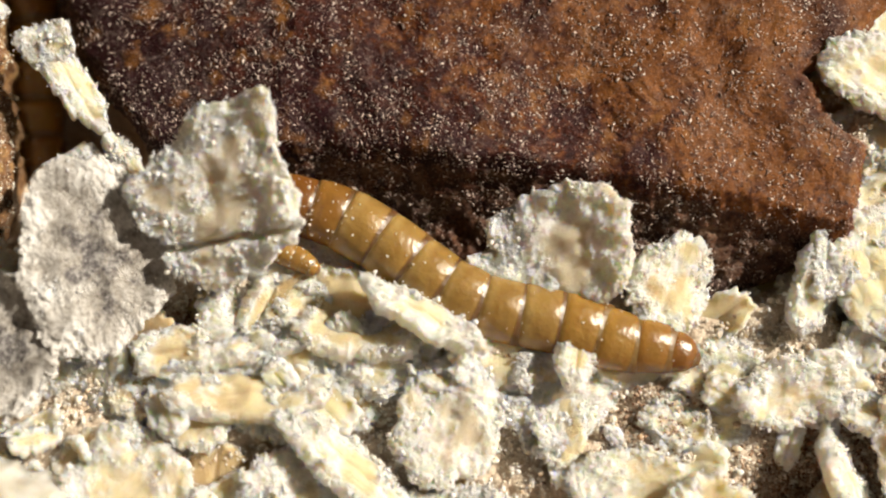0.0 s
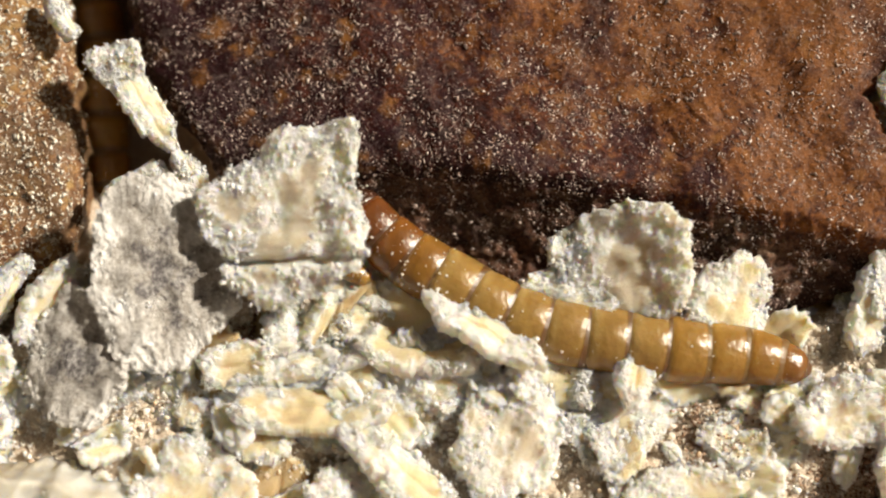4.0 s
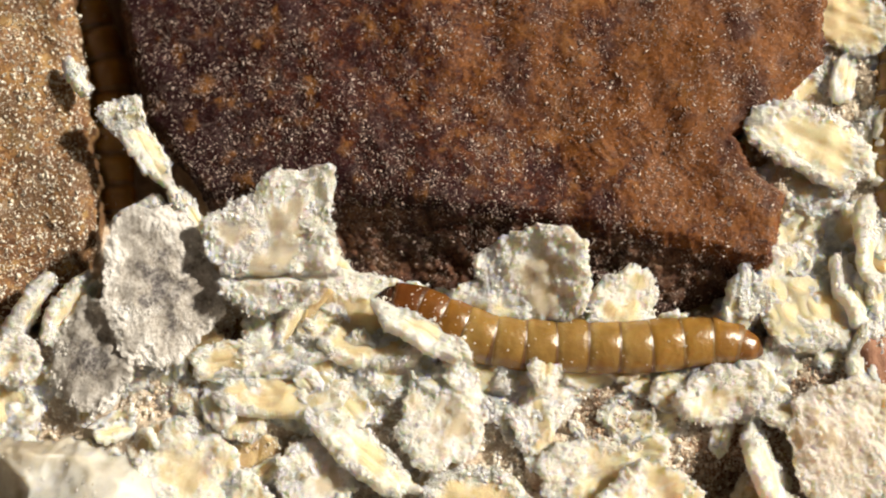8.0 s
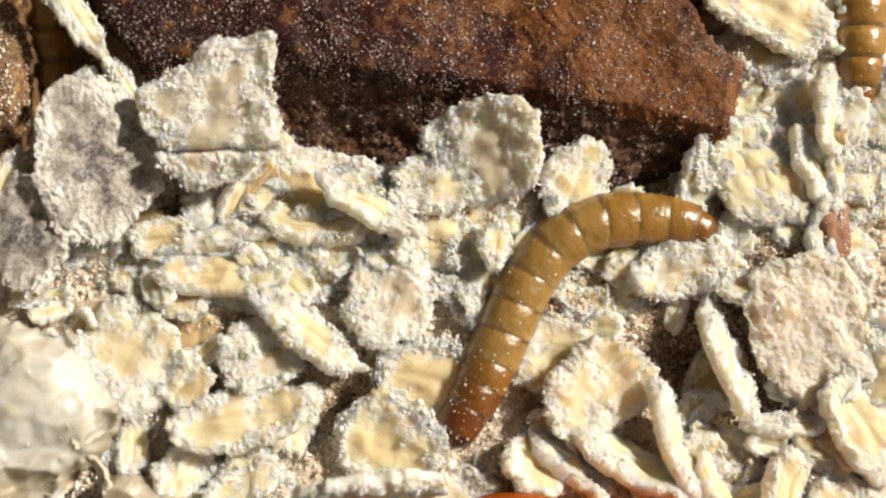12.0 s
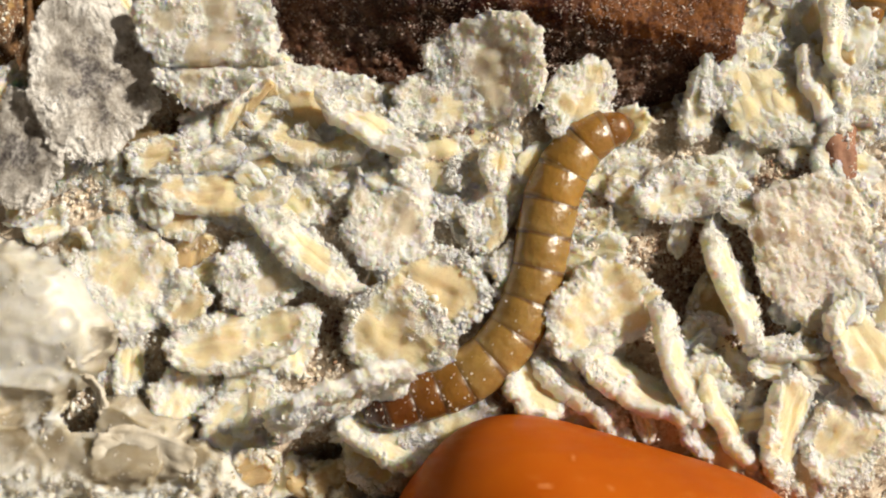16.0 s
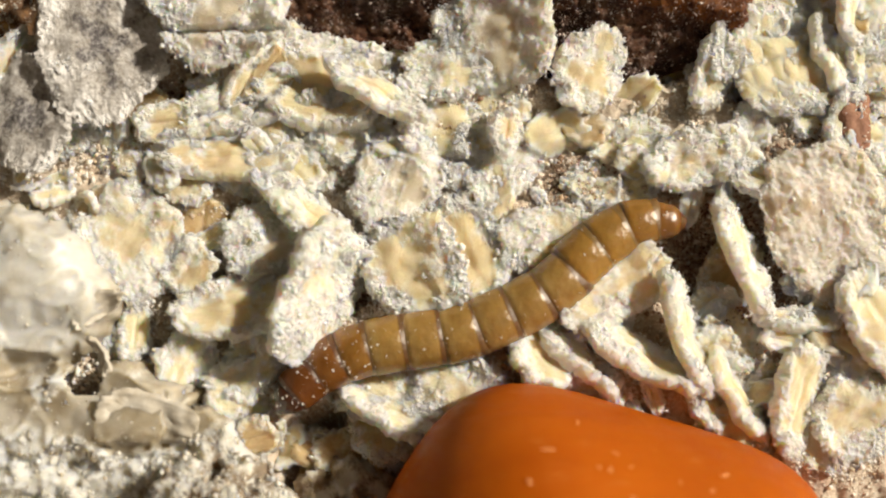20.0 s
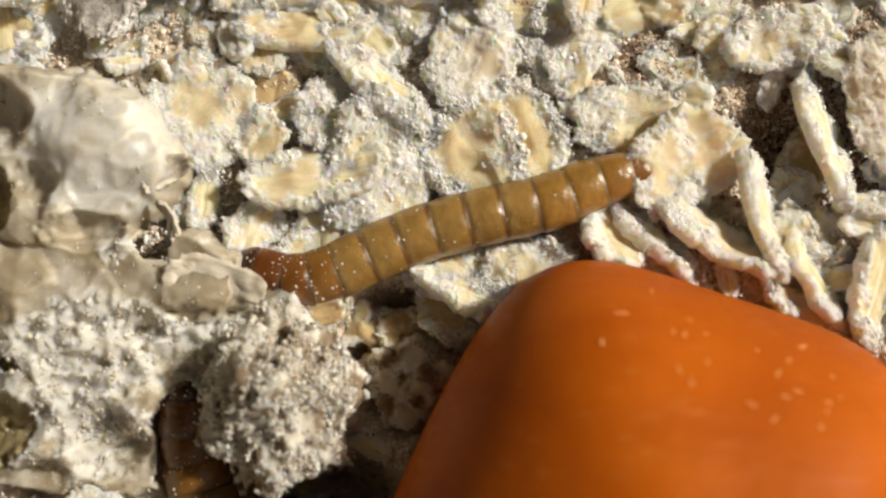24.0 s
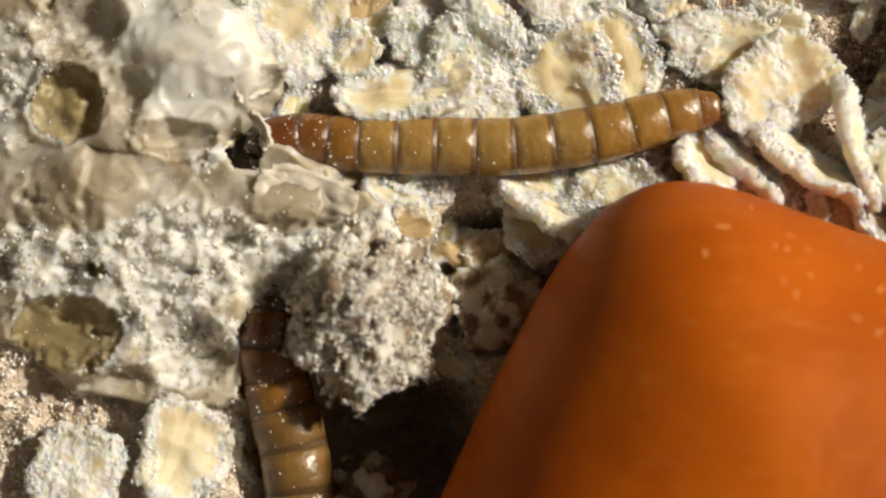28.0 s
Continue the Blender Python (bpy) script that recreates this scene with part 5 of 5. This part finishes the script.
# flakes that the crawling mealworm shifts
nudged_flake = flake(0, 0, 0, 7.4, 7.6, 0, 0, 0, "grey", 0.4, crack=True, bumps=((52, 0.46, 13), (22, -0.04, 10), (85, 0.16, 18), (125, -0.06, 22), (165, 0.10, 16), (205, -0.10, 18), (300, -0.06, 20), (345, 0.10, 16)), label="large cracked floury oat flake leaning on the crust", keyed=True)
lifted_flake = flake(0, 0, 0, 8.3, 6.0, 0, 0, 0, "white", 0.3, label="floury oat flake tipped on its edge", keyed=True)
round_flake = flake(0, 0, 0, 6.0, 5.4, 0, 0, 0, "cream", 0.3, label="round cream oat flake with a pale ring", keyed=True)
second_flake = flake(0, 0, 0, 6.2, 4.4, 0, 0, 0, "yellow", 0.3, label="yellowish oat flake behind a round one", keyed=True)
NUDGED = [
    (0.0, pose(-0.00995, -0.00002, 0.00260, 0, 0, 8) @ pose(0, 0, 0, 18, -16, 0)),
    (1.5, pose(-0.00982, -0.00004, 0.00260, 0, 0, 6) @ pose(0, 0, 0, 18, -14, 0)),
    (3.0, pose(-0.00993, -0.00020, 0.00250, 0, 0, 4) @ pose(0, 0, 0, 14, -10, 0)),
    (3.5, pose(-0.01001, -0.00011, 0.00240, 0, 0, 3) @ pose(0, 0, 0, 12, -8, 0)),
    (5.5, pose(-0.00966, -0.00041, 0.00210, 0, 0, 0) @ pose(0, 0, 0, 6, -4, 0)),
    (8.0, pose(-0.00927, -0.00024, 0.00210, 0, 0, 0) @ pose(0, 0, 0, 6, -4, 0)),
    (28.0, pose(-0.00927, -0.00024, 0.00210, 0, 0, 0) @ pose(0, 0, 0, 6, -4, 0)),
]
LIFTED = [
    (0.0, pose(-0.00124, -0.01932, 0.00120, 0, 0, 5) @ pose(0, 0, 0, 72, 0, 0)),
    (13.0, pose(-0.00151, -0.01979, 0.00120, 0, 0, 5) @ pose(0, 0, 0, 72, 0, 0)),
    (13.5, pose(-0.00157, -0.01979, 0.00130, 0, 0, 7) @ pose(0, 0, 0, 72, 0, 0)),
    (15.5, pose(-0.00221, -0.01932, 0.00170, 0, 0, 17) @ pose(0, 0, 0, 72, 0, 0)),
    (16.1, pose(-0.00293, -0.01904, 0.00190, 0, 0, 22) @ pose(0, 0, 0, 72, 0, 0)),
    (16.6, pose(-0.00269, -0.01891, 0.00200, 0, 0, 25) @ pose(0, 0, 0, 72, 0, 0)),
    (17.0, pose(-0.00168, -0.01858, 0.00200, 0, 0, 30) @ pose(0, 0, 0, 70, 0, 0)),
    (17.3, pose(-0.00337, -0.01703, 0.00170, 0, 0, 58) @ pose(0, 0, 0, 66, 0, 0)),
    (17.6, pose(-0.00356, -0.01610, 0.00150, 0, 0, 61) @ pose(0, 0, 0, 62, 0, 0)),
    (18.8, pose(-0.00368, -0.01593, 0.00150, 0, 0, 61) @ pose(0, 0, 0, 62, 0, 0)),
    (19.5, pose(-0.00390, -0.01540, 0.00140, 0, 0, 67) @ pose(0, 0, 0, 56, 0, 0)),
    (20.0, pose(-0.00412, -0.01566, 0.00130, 0, 0, 70) @ pose(0, 0, 0, 53, 0, 0)),
    (20.5, pose(-0.00395, -0.01540, 0.00120, 0, 0, 72) @ pose(0, 0, 0, 48, 0, 0)),
    (22.5, pose(-0.00465, -0.01545, 0.00050, 0, 0, 78) @ pose(0, 0, 0, 8, -7, 0)),
    (28.0, pose(-0.00465, -0.01545, 0.00050, 0, 0, 78) @ pose(0, 0, 0, 8, -7, 0)),
]
ROUND = [
    (0.0, pose(-0.00005, -0.01705, 0.00050, 0, 0, -30) @ pose(0, 0, 0, 10, 0, 0)),
    (13.5, pose(-0.00004, -0.01702, 0.00050, 0, 0, -30) @ pose(0, 0, 0, 10, 0, 0)),
    (15.5, pose(0.00039, -0.01592, 0.00060, 0, 0, -35) @ pose(0, 0, 0, 10, 0, 0)),
    (17.0, pose(0.00054, -0.01481, 0.00060, 0, 0, -45) @ pose(0, 0, 0, 10, 0, 0)),
    (18.8, pose(0.00085, -0.01423, 0.00060, 0, 0, -55) @ pose(0, 0, 0, 10, 0, 0)),
    (20.0, pose(0.00104, -0.01377, 0.00060, 0, 0, -60) @ pose(0, 0, 0, 10, 0, 0)),
    (22.5, pose(0.00038, -0.01455, 0.00055, 0, 0, -60) @ pose(0, 0, 0, 8, 0, 0)),
    (28.0, pose(0.00038, -0.01455, 0.00055, 0, 0, -60) @ pose(0, 0, 0, 8, 0, 0)),
]
SECOND = [
    (0.0, pose(0.00069, -0.01438, 0.00000, 0, 0, -10) @ pose(0, 0, 0, 5, 0, 0)),
    (15.5, pose(0.00233, -0.01348, 0.00000, 0, 0, -20) @ pose(0, 0, 0, 5, 0, 0)),
    (17.0, pose(0.00243, -0.01256, 0.00000, 0, 0, -40) @ pose(0, 0, 0, 5, 0, 0)),
    (20.0, pose(0.00352, -0.01304, 0.00000, 0, 0, -65) @ pose(0, 0, 0, 5, 0, 0)),
    (22.5, pose(0.00270, -0.01340, -0.00010, 0, 0, -65) @ pose(0, 0, 0, 5, 0, 0)),
    (28.0, pose(0.00270, -0.01340, -0.00010, 0, 0, -65) @ pose(0, 0, 0, 5, 0, 0)),
]


def motions():
    walk(nudged_flake, NUDGED)
    walk(lifted_flake, LIFTED)
    walk(round_flake, ROUND)
    walk(second_flake, SECOND)
    go, b = crawler.at, bread_worm.at
    go(0.0, (-9.75, 1.64, 0.35), (-7.19, 0.41, 0.35), (-4.90, -0.29, 0.35), (-2.35, -1.82, 0.35), (0.19, -3.61, 0.35), (2.73, -4.55, 0.35), (5.27, -5.06, 0.35), (7.80, -5.90, 0.35), (10.09, -6.29, 0.35), (11.35, -6.85, 0.35))
    go(1.5, (-9.35, 1.42, 0.35), (-6.91, 0.26, 0.35), (-4.73, -0.63, 0.35), (-2.17, -2.03, 0.35), (0.38, -3.74, 0.35), (2.91, -4.57, 0.35), (5.45, -5.19, 0.35), (7.98, -5.74, 0.35), (10.00, -6.39, 0.35), (11.41, -7.07, 0.35))
    go(3.0, (-7.27, 2.72, 0.35), (-5.96, 0.63, 0.35), (-4.66, -1.05, 0.35), (-2.86, -2.45, 0.35), (-0.31, -3.85, 0.35), (2.24, -4.53, 0.35), (4.78, -4.92, 0.35), (7.32, -5.47, 0.35), (9.86, -5.97, 0.35), (12.13, -6.84, 0.35))
    go(3.5, (-7.23, 2.53, 0.35), (-6.03, 0.44, 0.35), (-4.73, -1.11, 0.35), (-2.79, -2.52, 0.35), (-0.22, -3.92, 0.35), (2.34, -4.67, 0.35), (5.03, -5.04, 0.35), (7.71, -5.53, 0.35), (10.52, -5.90, 0.35), (13.31, -6.59, 0.35))
    go(5.5, (-7.13, -3.10, 0.35), (-5.81, -2.55, 0.35), (-4.21, -2.54, 0.35), (-2.08, -2.92, 0.35), (0.05, -3.70, 0.35), (2.45, -4.56, 0.35), (5.36, -5.12, 0.35), (8.54, -5.25, 0.35), (11.99, -5.19, 0.35), (14.89, -5.88, 0.35))
    go(6.5, (-6.88, -3.00, 0.35), (-4.98, -2.35, 0.35), (-2.43, -2.66, 0.35), (0.13, -4.08, 0.35), (2.66, -5.02, 0.35), (5.82, -5.63, 0.35), (8.98, -5.77, 0.35), (12.13, -5.65, 0.35), (14.65, -5.63, 0.35), (16.69, -5.87, 0.35))
    go(7.0, (-4.11, -0.11, 0.35), (-3.46, -1.72, 0.35), (-1.86, -2.99, 0.35), (0.36, -4.41, 0.35), (3.20, -5.35, 0.35), (6.36, -5.56, 0.35), (9.51, -5.64, 0.35), (12.66, -5.31, 0.35), (14.86, -5.40, 0.35), (15.95, -5.93, 0.35))
    go(7.5, (-3.59, -0.01, 0.35), (-2.62, -1.92, 0.35), (-0.71, -3.51, 0.35), (1.50, -4.77, 0.35), (4.02, -5.40, 0.35), (7.17, -5.55, 0.35), (10.31, -5.48, 0.35), (13.14, -5.45, 0.35), (15.65, -5.69, 0.35), (18.16, -5.84, 0.35))
    go(8.0, (-3.76, -3.04, 0.35), (-2.02, -3.20, 0.35), (0.19, -4.15, 0.35), (2.08, -4.94, 0.35), (4.60, -5.41, 0.35), (7.43, -5.47, 0.35), (10.57, -5.57, 0.35), (13.09, -5.35, 0.35), (15.60, -5.25, 0.35), (17.78, -5.88, 0.35))
    go(8.5, (-1.79, -2.27, 0.35), (-0.37, -3.06, 0.35), (1.52, -4.02, 0.35), (3.40, -4.81, 0.35), (5.91, -5.45, 0.35), (8.73, -5.77, 0.35), (11.87, -5.62, 0.35), (14.39, -5.47, 0.35), (16.58, -5.48, 0.35), (17.83, -5.95, 0.35))
    go(9.0, (-0.45, -3.62, 0.35), (1.12, -3.79, 0.35), (3.00, -4.43, 0.35), (4.88, -5.07, 0.35), (7.38, -5.64, 0.35), (9.88, -5.78, 0.35), (12.39, -5.73, 0.35), (14.91, -5.50, 0.35), (16.79, -5.60, 0.35), (17.72, -5.92, 0.35))
    go(9.5, (1.71, -8.23, 0.35), (2.04, -6.36, 0.35), (2.52, -4.81, 0.35), (3.93, -4.50, 0.35), (6.12, -4.83, 0.35), (8.61, -5.31, 0.35), (11.11, -5.57, 0.35), (13.61, -5.65, 0.35), (15.80, -5.66, 0.35), (17.68, -5.67, 0.35))
    go(10.0, (2.03, -10.85, 0.35), (2.51, -9.16, 0.35), (2.98, -7.01, 0.35), (3.93, -5.46, 0.35), (5.64, -4.69, 0.35), (8.13, -4.86, 0.35), (10.62, -5.03, 0.35), (13.11, -5.20, 0.35), (15.59, -5.46, 0.35), (17.61, -5.84, 0.35))
    go(10.5, (3.40, -13.49, 0.35), (3.88, -11.36, 0.35), (4.20, -9.22, 0.35), (4.83, -6.92, 0.35), (6.23, -5.38, 0.35), (8.40, -5.17, 0.35), (10.88, -5.24, 0.35), (13.36, -5.40, 0.35), (15.83, -5.57, 0.35), (17.84, -5.88, 0.35))
    go(11.0, (3.24, -14.24, 0.35), (4.17, -11.51, 0.35), (4.95, -9.07, 0.35), (5.74, -6.93, 0.35), (7.44, -5.55, 0.35), (9.60, -5.15, 0.35), (12.07, -5.25, 0.35), (14.54, -5.48, 0.35), (16.39, -5.73, 0.35), (17.78, -5.89, 0.35))
    go(11.5, (5.48, -16.07, 0.35), (5.81, -13.51, 0.35), (6.13, -11.08, 0.35), (6.77, -8.34, 0.35), (7.87, -6.50, 0.35), (9.88, -5.58, 0.35), (12.35, -5.44, 0.35), (14.50, -5.45, 0.35), (16.35, -5.68, 0.35), (17.89, -5.93, 0.35))
    go(12.0, (2.79, -17.50, 0.35), (4.16, -15.42, 0.35), (5.39, -13.02, 0.35), (6.47, -10.62, 0.35), (7.56, -8.50, 0.35), (9.11, -6.68, 0.35), (11.26, -5.62, 0.35), (13.40, -5.42, 0.35), (15.54, -5.55, 0.35), (17.67, -6.27, 0.35))
    go(13.0, (3.07, -19.90, 0.35), (4.13, -17.37, 0.35), (5.34, -14.99, 0.35), (6.56, -12.60, 0.35), (7.78, -9.90, 0.35), (9.31, -7.64, 0.35), (11.13, -5.98, 0.35), (12.96, -5.38, 0.35), (14.77, -5.45, 0.35), (16.43, -6.00, 0.35))
    go(13.5, (3.17, -19.82, 0.35), (4.23, -17.44, 0.35), (5.36, -14.97, 0.35), (6.61, -12.57, 0.35), (7.83, -9.96, 0.35), (9.36, -7.64, 0.35), (11.19, -5.96, 0.35), (12.98, -5.23, 0.35), (14.74, -5.15, 0.35), (16.50, -5.31, 0.35))
    go(15.5, (0.38, -19.57, 0.35), (2.76, -18.99, 0.35), (4.85, -17.51, 0.35), (6.51, -15.28, 0.35), (7.27, -12.60, 0.35), (7.74, -9.90, 0.35), (8.66, -7.49, 0.35), (10.18, -5.68, 0.35), (12.15, -4.47, 0.35), (14.73, -3.87, 0.35))
    go(16.1, (-1.54, -20.17, 0.35), (0.83, -19.14, 0.35), (3.21, -18.26, 0.35), (5.59, -16.64, 0.35), (7.10, -14.56, 0.35), (7.86, -12.17, 0.35), (8.32, -9.78, 0.35), (9.09, -7.37, 0.35), (10.46, -5.56, 0.35), (12.73, -4.65, 0.35))
    go(16.6, (-3.07, -20.47, 0.35), (-0.40, -19.45, 0.35), (2.27, -18.12, 0.35), (4.65, -16.64, 0.35), (6.75, -14.86, 0.35), (7.65, -12.78, 0.35), (8.11, -10.38, 0.35), (8.72, -7.98, 0.35), (9.79, -6.17, 0.35), (11.91, -4.66, 0.35))
    go(17.0, (-4.85, -20.72, 0.35), (-2.19, -19.70, 0.35), (0.48, -18.52, 0.35), (3.16, -17.49, 0.35), (5.25, -16.16, 0.35), (6.90, -14.37, 0.35), (7.51, -11.98, 0.35), (7.67, -9.58, 0.35), (8.44, -7.18, 0.35), (10.11, -5.06, 0.35))
    go(17.3, (-5.08, -20.61, 0.35), (-2.72, -19.00, 0.35), (-0.05, -18.12, 0.35), (2.63, -17.68, 0.35), (5.01, -16.79, 0.35), (7.11, -15.01, 0.35), (7.87, -12.77, 0.35), (8.18, -10.38, 0.35), (8.50, -7.97, 0.35), (9.26, -5.86, 0.35))
    go(17.6, (-4.89, -20.69, 0.35), (-2.97, -18.93, 0.35), (-0.31, -17.90, 0.35), (2.37, -17.61, 0.35), (5.05, -16.73, 0.35), (7.44, -15.25, 0.35), (8.50, -13.01, 0.35), (8.81, -10.61, 0.35), (8.98, -8.51, 0.35), (9.44, -6.25, 0.35))
    go(18.2, (-5.11, -20.81, 0.80), (-3.05, -18.75, 0.80), (-0.39, -17.86, 0.80), (2.28, -17.42, 0.80), (4.96, -16.54, 0.80), (7.35, -15.20, 0.80), (8.70, -13.11, 0.80), (9.16, -10.72, 0.80), (9.32, -8.62, 0.80), (9.63, -6.75, 0.80))
    go(18.8, (-5.22, -20.49, 0.80), (-3.16, -18.73, 0.80), (-0.50, -17.84, 0.80), (2.16, -17.24, 0.80), (4.83, -16.65, 0.80), (7.21, -15.46, 0.80), (9.30, -13.67, 0.80), (10.06, -11.28, 0.80), (10.52, -8.88, 0.80), (11.37, -6.02, 0.80))
    go(19.0, (-5.24, -20.55, 0.80), (-3.10, -18.80, 0.80), (-0.40, -17.82, 0.80), (2.10, -17.24, 0.80), (4.60, -16.66, 0.80), (6.75, -15.60, 0.80), (8.50, -14.00, 0.80), (9.62, -11.90, 0.80), (10.85, -9.55, 0.80), (12.45, -6.60, 0.80))
    go(19.5, (-5.27, -20.97, 0.80), (-3.37, -18.91, 0.80), (-1.02, -17.73, 0.80), (1.64, -17.34, 0.80), (4.30, -16.98, 0.80), (6.67, -15.94, 0.80), (8.75, -14.60, 0.80), (10.39, -12.51, 0.80), (11.89, -10.42, 0.80), (14.00, -8.67, 0.80))
    go(20.0, (-6.05, -21.37, 0.80), (-4.16, -19.45, 0.80), (-1.82, -18.26, 0.80), (0.53, -17.81, 0.80), (3.18, -17.35, 0.80), (5.83, -16.30, 0.80), (8.19, -14.96, 0.80), (10.26, -12.87, 0.80), (12.63, -11.52, 0.80), (15.15, -11.50, 0.80))
    go(20.5, (-7.02, -22.10, 0.80), (-4.70, -19.88, 0.80), (-2.36, -18.39, 0.80), (0.29, -18.07, 0.80), (2.94, -17.31, 0.80), (5.58, -16.11, 0.80), (7.94, -14.76, 0.80), (10.00, -13.26, 0.80), (12.36, -12.20, 0.80), (14.57, -12.33, 0.80))
    go(22.5, (-9.29, -22.68, 0.80), (-7.13, -21.47, 0.80), (-5.41, -20.27, 0.80), (-3.09, -19.05, 0.80), (-0.48, -18.26, 0.80), (2.15, -17.63, 0.80), (4.76, -16.69, 0.80), (7.09, -15.77, 0.80), (9.12, -14.99, 0.80), (11.02, -14.22, 0.80))
    go(23.5, (-11.22, -21.17, 0.80), (-8.84, -21.68, 0.80), (-6.50, -21.32, 0.80), (-4.21, -19.79, 0.80), (-1.90, -18.56, 0.80), (0.41, -17.91, 0.80), (2.73, -17.26, 0.80), (5.04, -16.47, 0.80), (7.34, -15.53, 0.80), (10.22, -14.58, 0.80))
    go(24.3, (-12.00, -19.91, 0.80), (-9.74, -20.99, 0.80), (-7.70, -20.92, 0.80), (-5.41, -20.10, 0.80), (-3.12, -19.14, 0.80), (-0.83, -18.32, 0.80), (1.47, -17.65, 0.80), (3.77, -17.13, 0.80), (6.05, -16.17, 0.80), (9.47, -15.02, 0.80))
    go(25.0, (-12.98, -19.74, 0.80), (-10.29, -20.90, 0.80), (-7.95, -21.07, 0.80), (-5.96, -20.53, 0.80), (-3.71, -19.39, 0.80), (-1.45, -18.54, 0.80), (0.83, -17.98, 0.80), (3.11, -17.43, 0.80), (5.66, -16.56, 0.80), (9.06, -15.51, 0.80))
    go(26.0, (-13.58, -19.33, 1.35), (-11.36, -19.78, 0.80), (-9.54, -20.82, 0.80), (-7.22, -20.83, 0.80), (-4.95, -20.11, 0.80), (-2.70, -19.10, 0.80), (-0.43, -18.52, 0.80), (2.13, -17.93, 0.80), (4.94, -16.89, 0.80), (8.88, -15.49, 0.80))
    go(26.6, (-15.61, -19.73, 1.35), (-13.91, -19.20, 0.80), (-11.85, -19.36, 0.80), (-9.47, -19.80, 0.80), (-6.54, -19.92, 0.80), (-3.66, -19.46, 0.80), (-0.79, -18.99, 0.80), (2.04, -18.09, 0.80), (4.86, -16.90, 0.80), (8.81, -15.80, 0.80))
    go(27.3, (-15.75, -19.44, 1.35), (-13.46, -19.01, 0.80), (-11.08, -19.60, 0.80), (-8.70, -20.04, 0.80), (-5.80, -19.95, 0.80), (-2.92, -19.49, 0.80), (-0.07, -18.79, 0.80), (2.76, -17.74, 0.80), (5.58, -16.70, 0.80), (8.69, -15.93, 0.80))
    go(28.0, (-15.88, -19.51, 1.35), (-13.61, -18.70, 0.80), (-11.26, -18.79, 0.80), (-8.33, -18.76, 0.80), (-5.41, -18.65, 0.80), (-2.51, -18.48, 0.80), (0.36, -17.96, 0.80), (3.21, -17.20, 0.80), (5.76, -16.32, 0.80), (8.61, -15.72, 0.80))
    b(22.5, (-13.88, -26.29, 1.00), (-13.83, -28.55, 0.60), (-13.31, -31.25, -0.25), (-12.49, -33.93, -0.37), (-11.82, -36.61, -0.50), (-11.42, -40.18, -0.62), (-11.47, -44.04, -0.75), (-11.97, -47.89, -0.87), (-12.43, -52.61, -1.00))
    b(24.3, (-14.03, -26.27, 1.00), (-13.94, -28.37, 0.60), (-13.69, -30.75, -0.25), (-12.96, -33.41, -0.37), (-12.39, -36.07, -0.50), (-11.91, -39.90, -0.62), (-11.87, -43.73, -0.75), (-12.29, -47.57, -0.87), (-12.66, -52.25, -1.00))
    b(26.0, (-13.86, -26.36, 1.00), (-14.13, -29.08, 0.60), (-13.50, -31.73, -0.25), (-12.52, -34.95, -0.37), (-12.00, -38.19, -0.50), (-11.44, -42.01, -0.62), (-11.47, -45.86, -0.75), (-11.80, -49.71, -0.87), (-12.11, -53.85, -1.00))
    b(28.0, (-13.83, -26.18, 1.00), (-14.09, -29.06, 0.60), (-13.44, -32.03, -0.25), (-12.48, -34.96, -0.37), (-11.98, -37.91, -0.50), (-11.59, -41.46, -0.62), (-11.65, -45.02, -0.75), (-11.99, -48.89, -0.87), (-12.28, -53.32, -1.00))
    crevice_worm.at(8.0, (-24.50, 27.17, -8.30), (-23.94, 21.80, -8.30), (-23.02, 16.52, -8.30), (-21.62, 12.42, -8.30), (-21.16, 9.48, -8.30), (-21.07, 6.56, -8.30), (-20.62, 3.66, -8.30), (-20.20, 1.51, -8.30))
    edge_worm.at(11.0, (27.80, 23.17, 0.20), (27.22, 17.26, 0.10), (26.50, 11.10, 0.00), (26.14, 8.54, -0.10), (25.93, 5.99, -0.20), (25.87, 3.14, -0.30), (25.65, 0.29, -0.40))
    young_worm.at(3.0, (-11.37, 0.25, 0.10), (-10.06, -0.46, 0.19), (-8.76, -1.19, 0.28), (-7.46, -1.86, 0.37), (-6.56, -2.28, 0.46), (-5.76, -2.80, 0.55))
    young_worm.at(5.5, (-12.97, 1.15, -0.30), (-11.66, 0.44, -0.21), (-10.36, -0.29, -0.12), (-9.06, -0.96, -0.03), (-8.16, -1.38, 0.06), (-7.36, -1.90, 0.15))
    for c in (crawler, bread_worm, crevice_worm, edge_worm, young_worm):
        c.go()


motions()
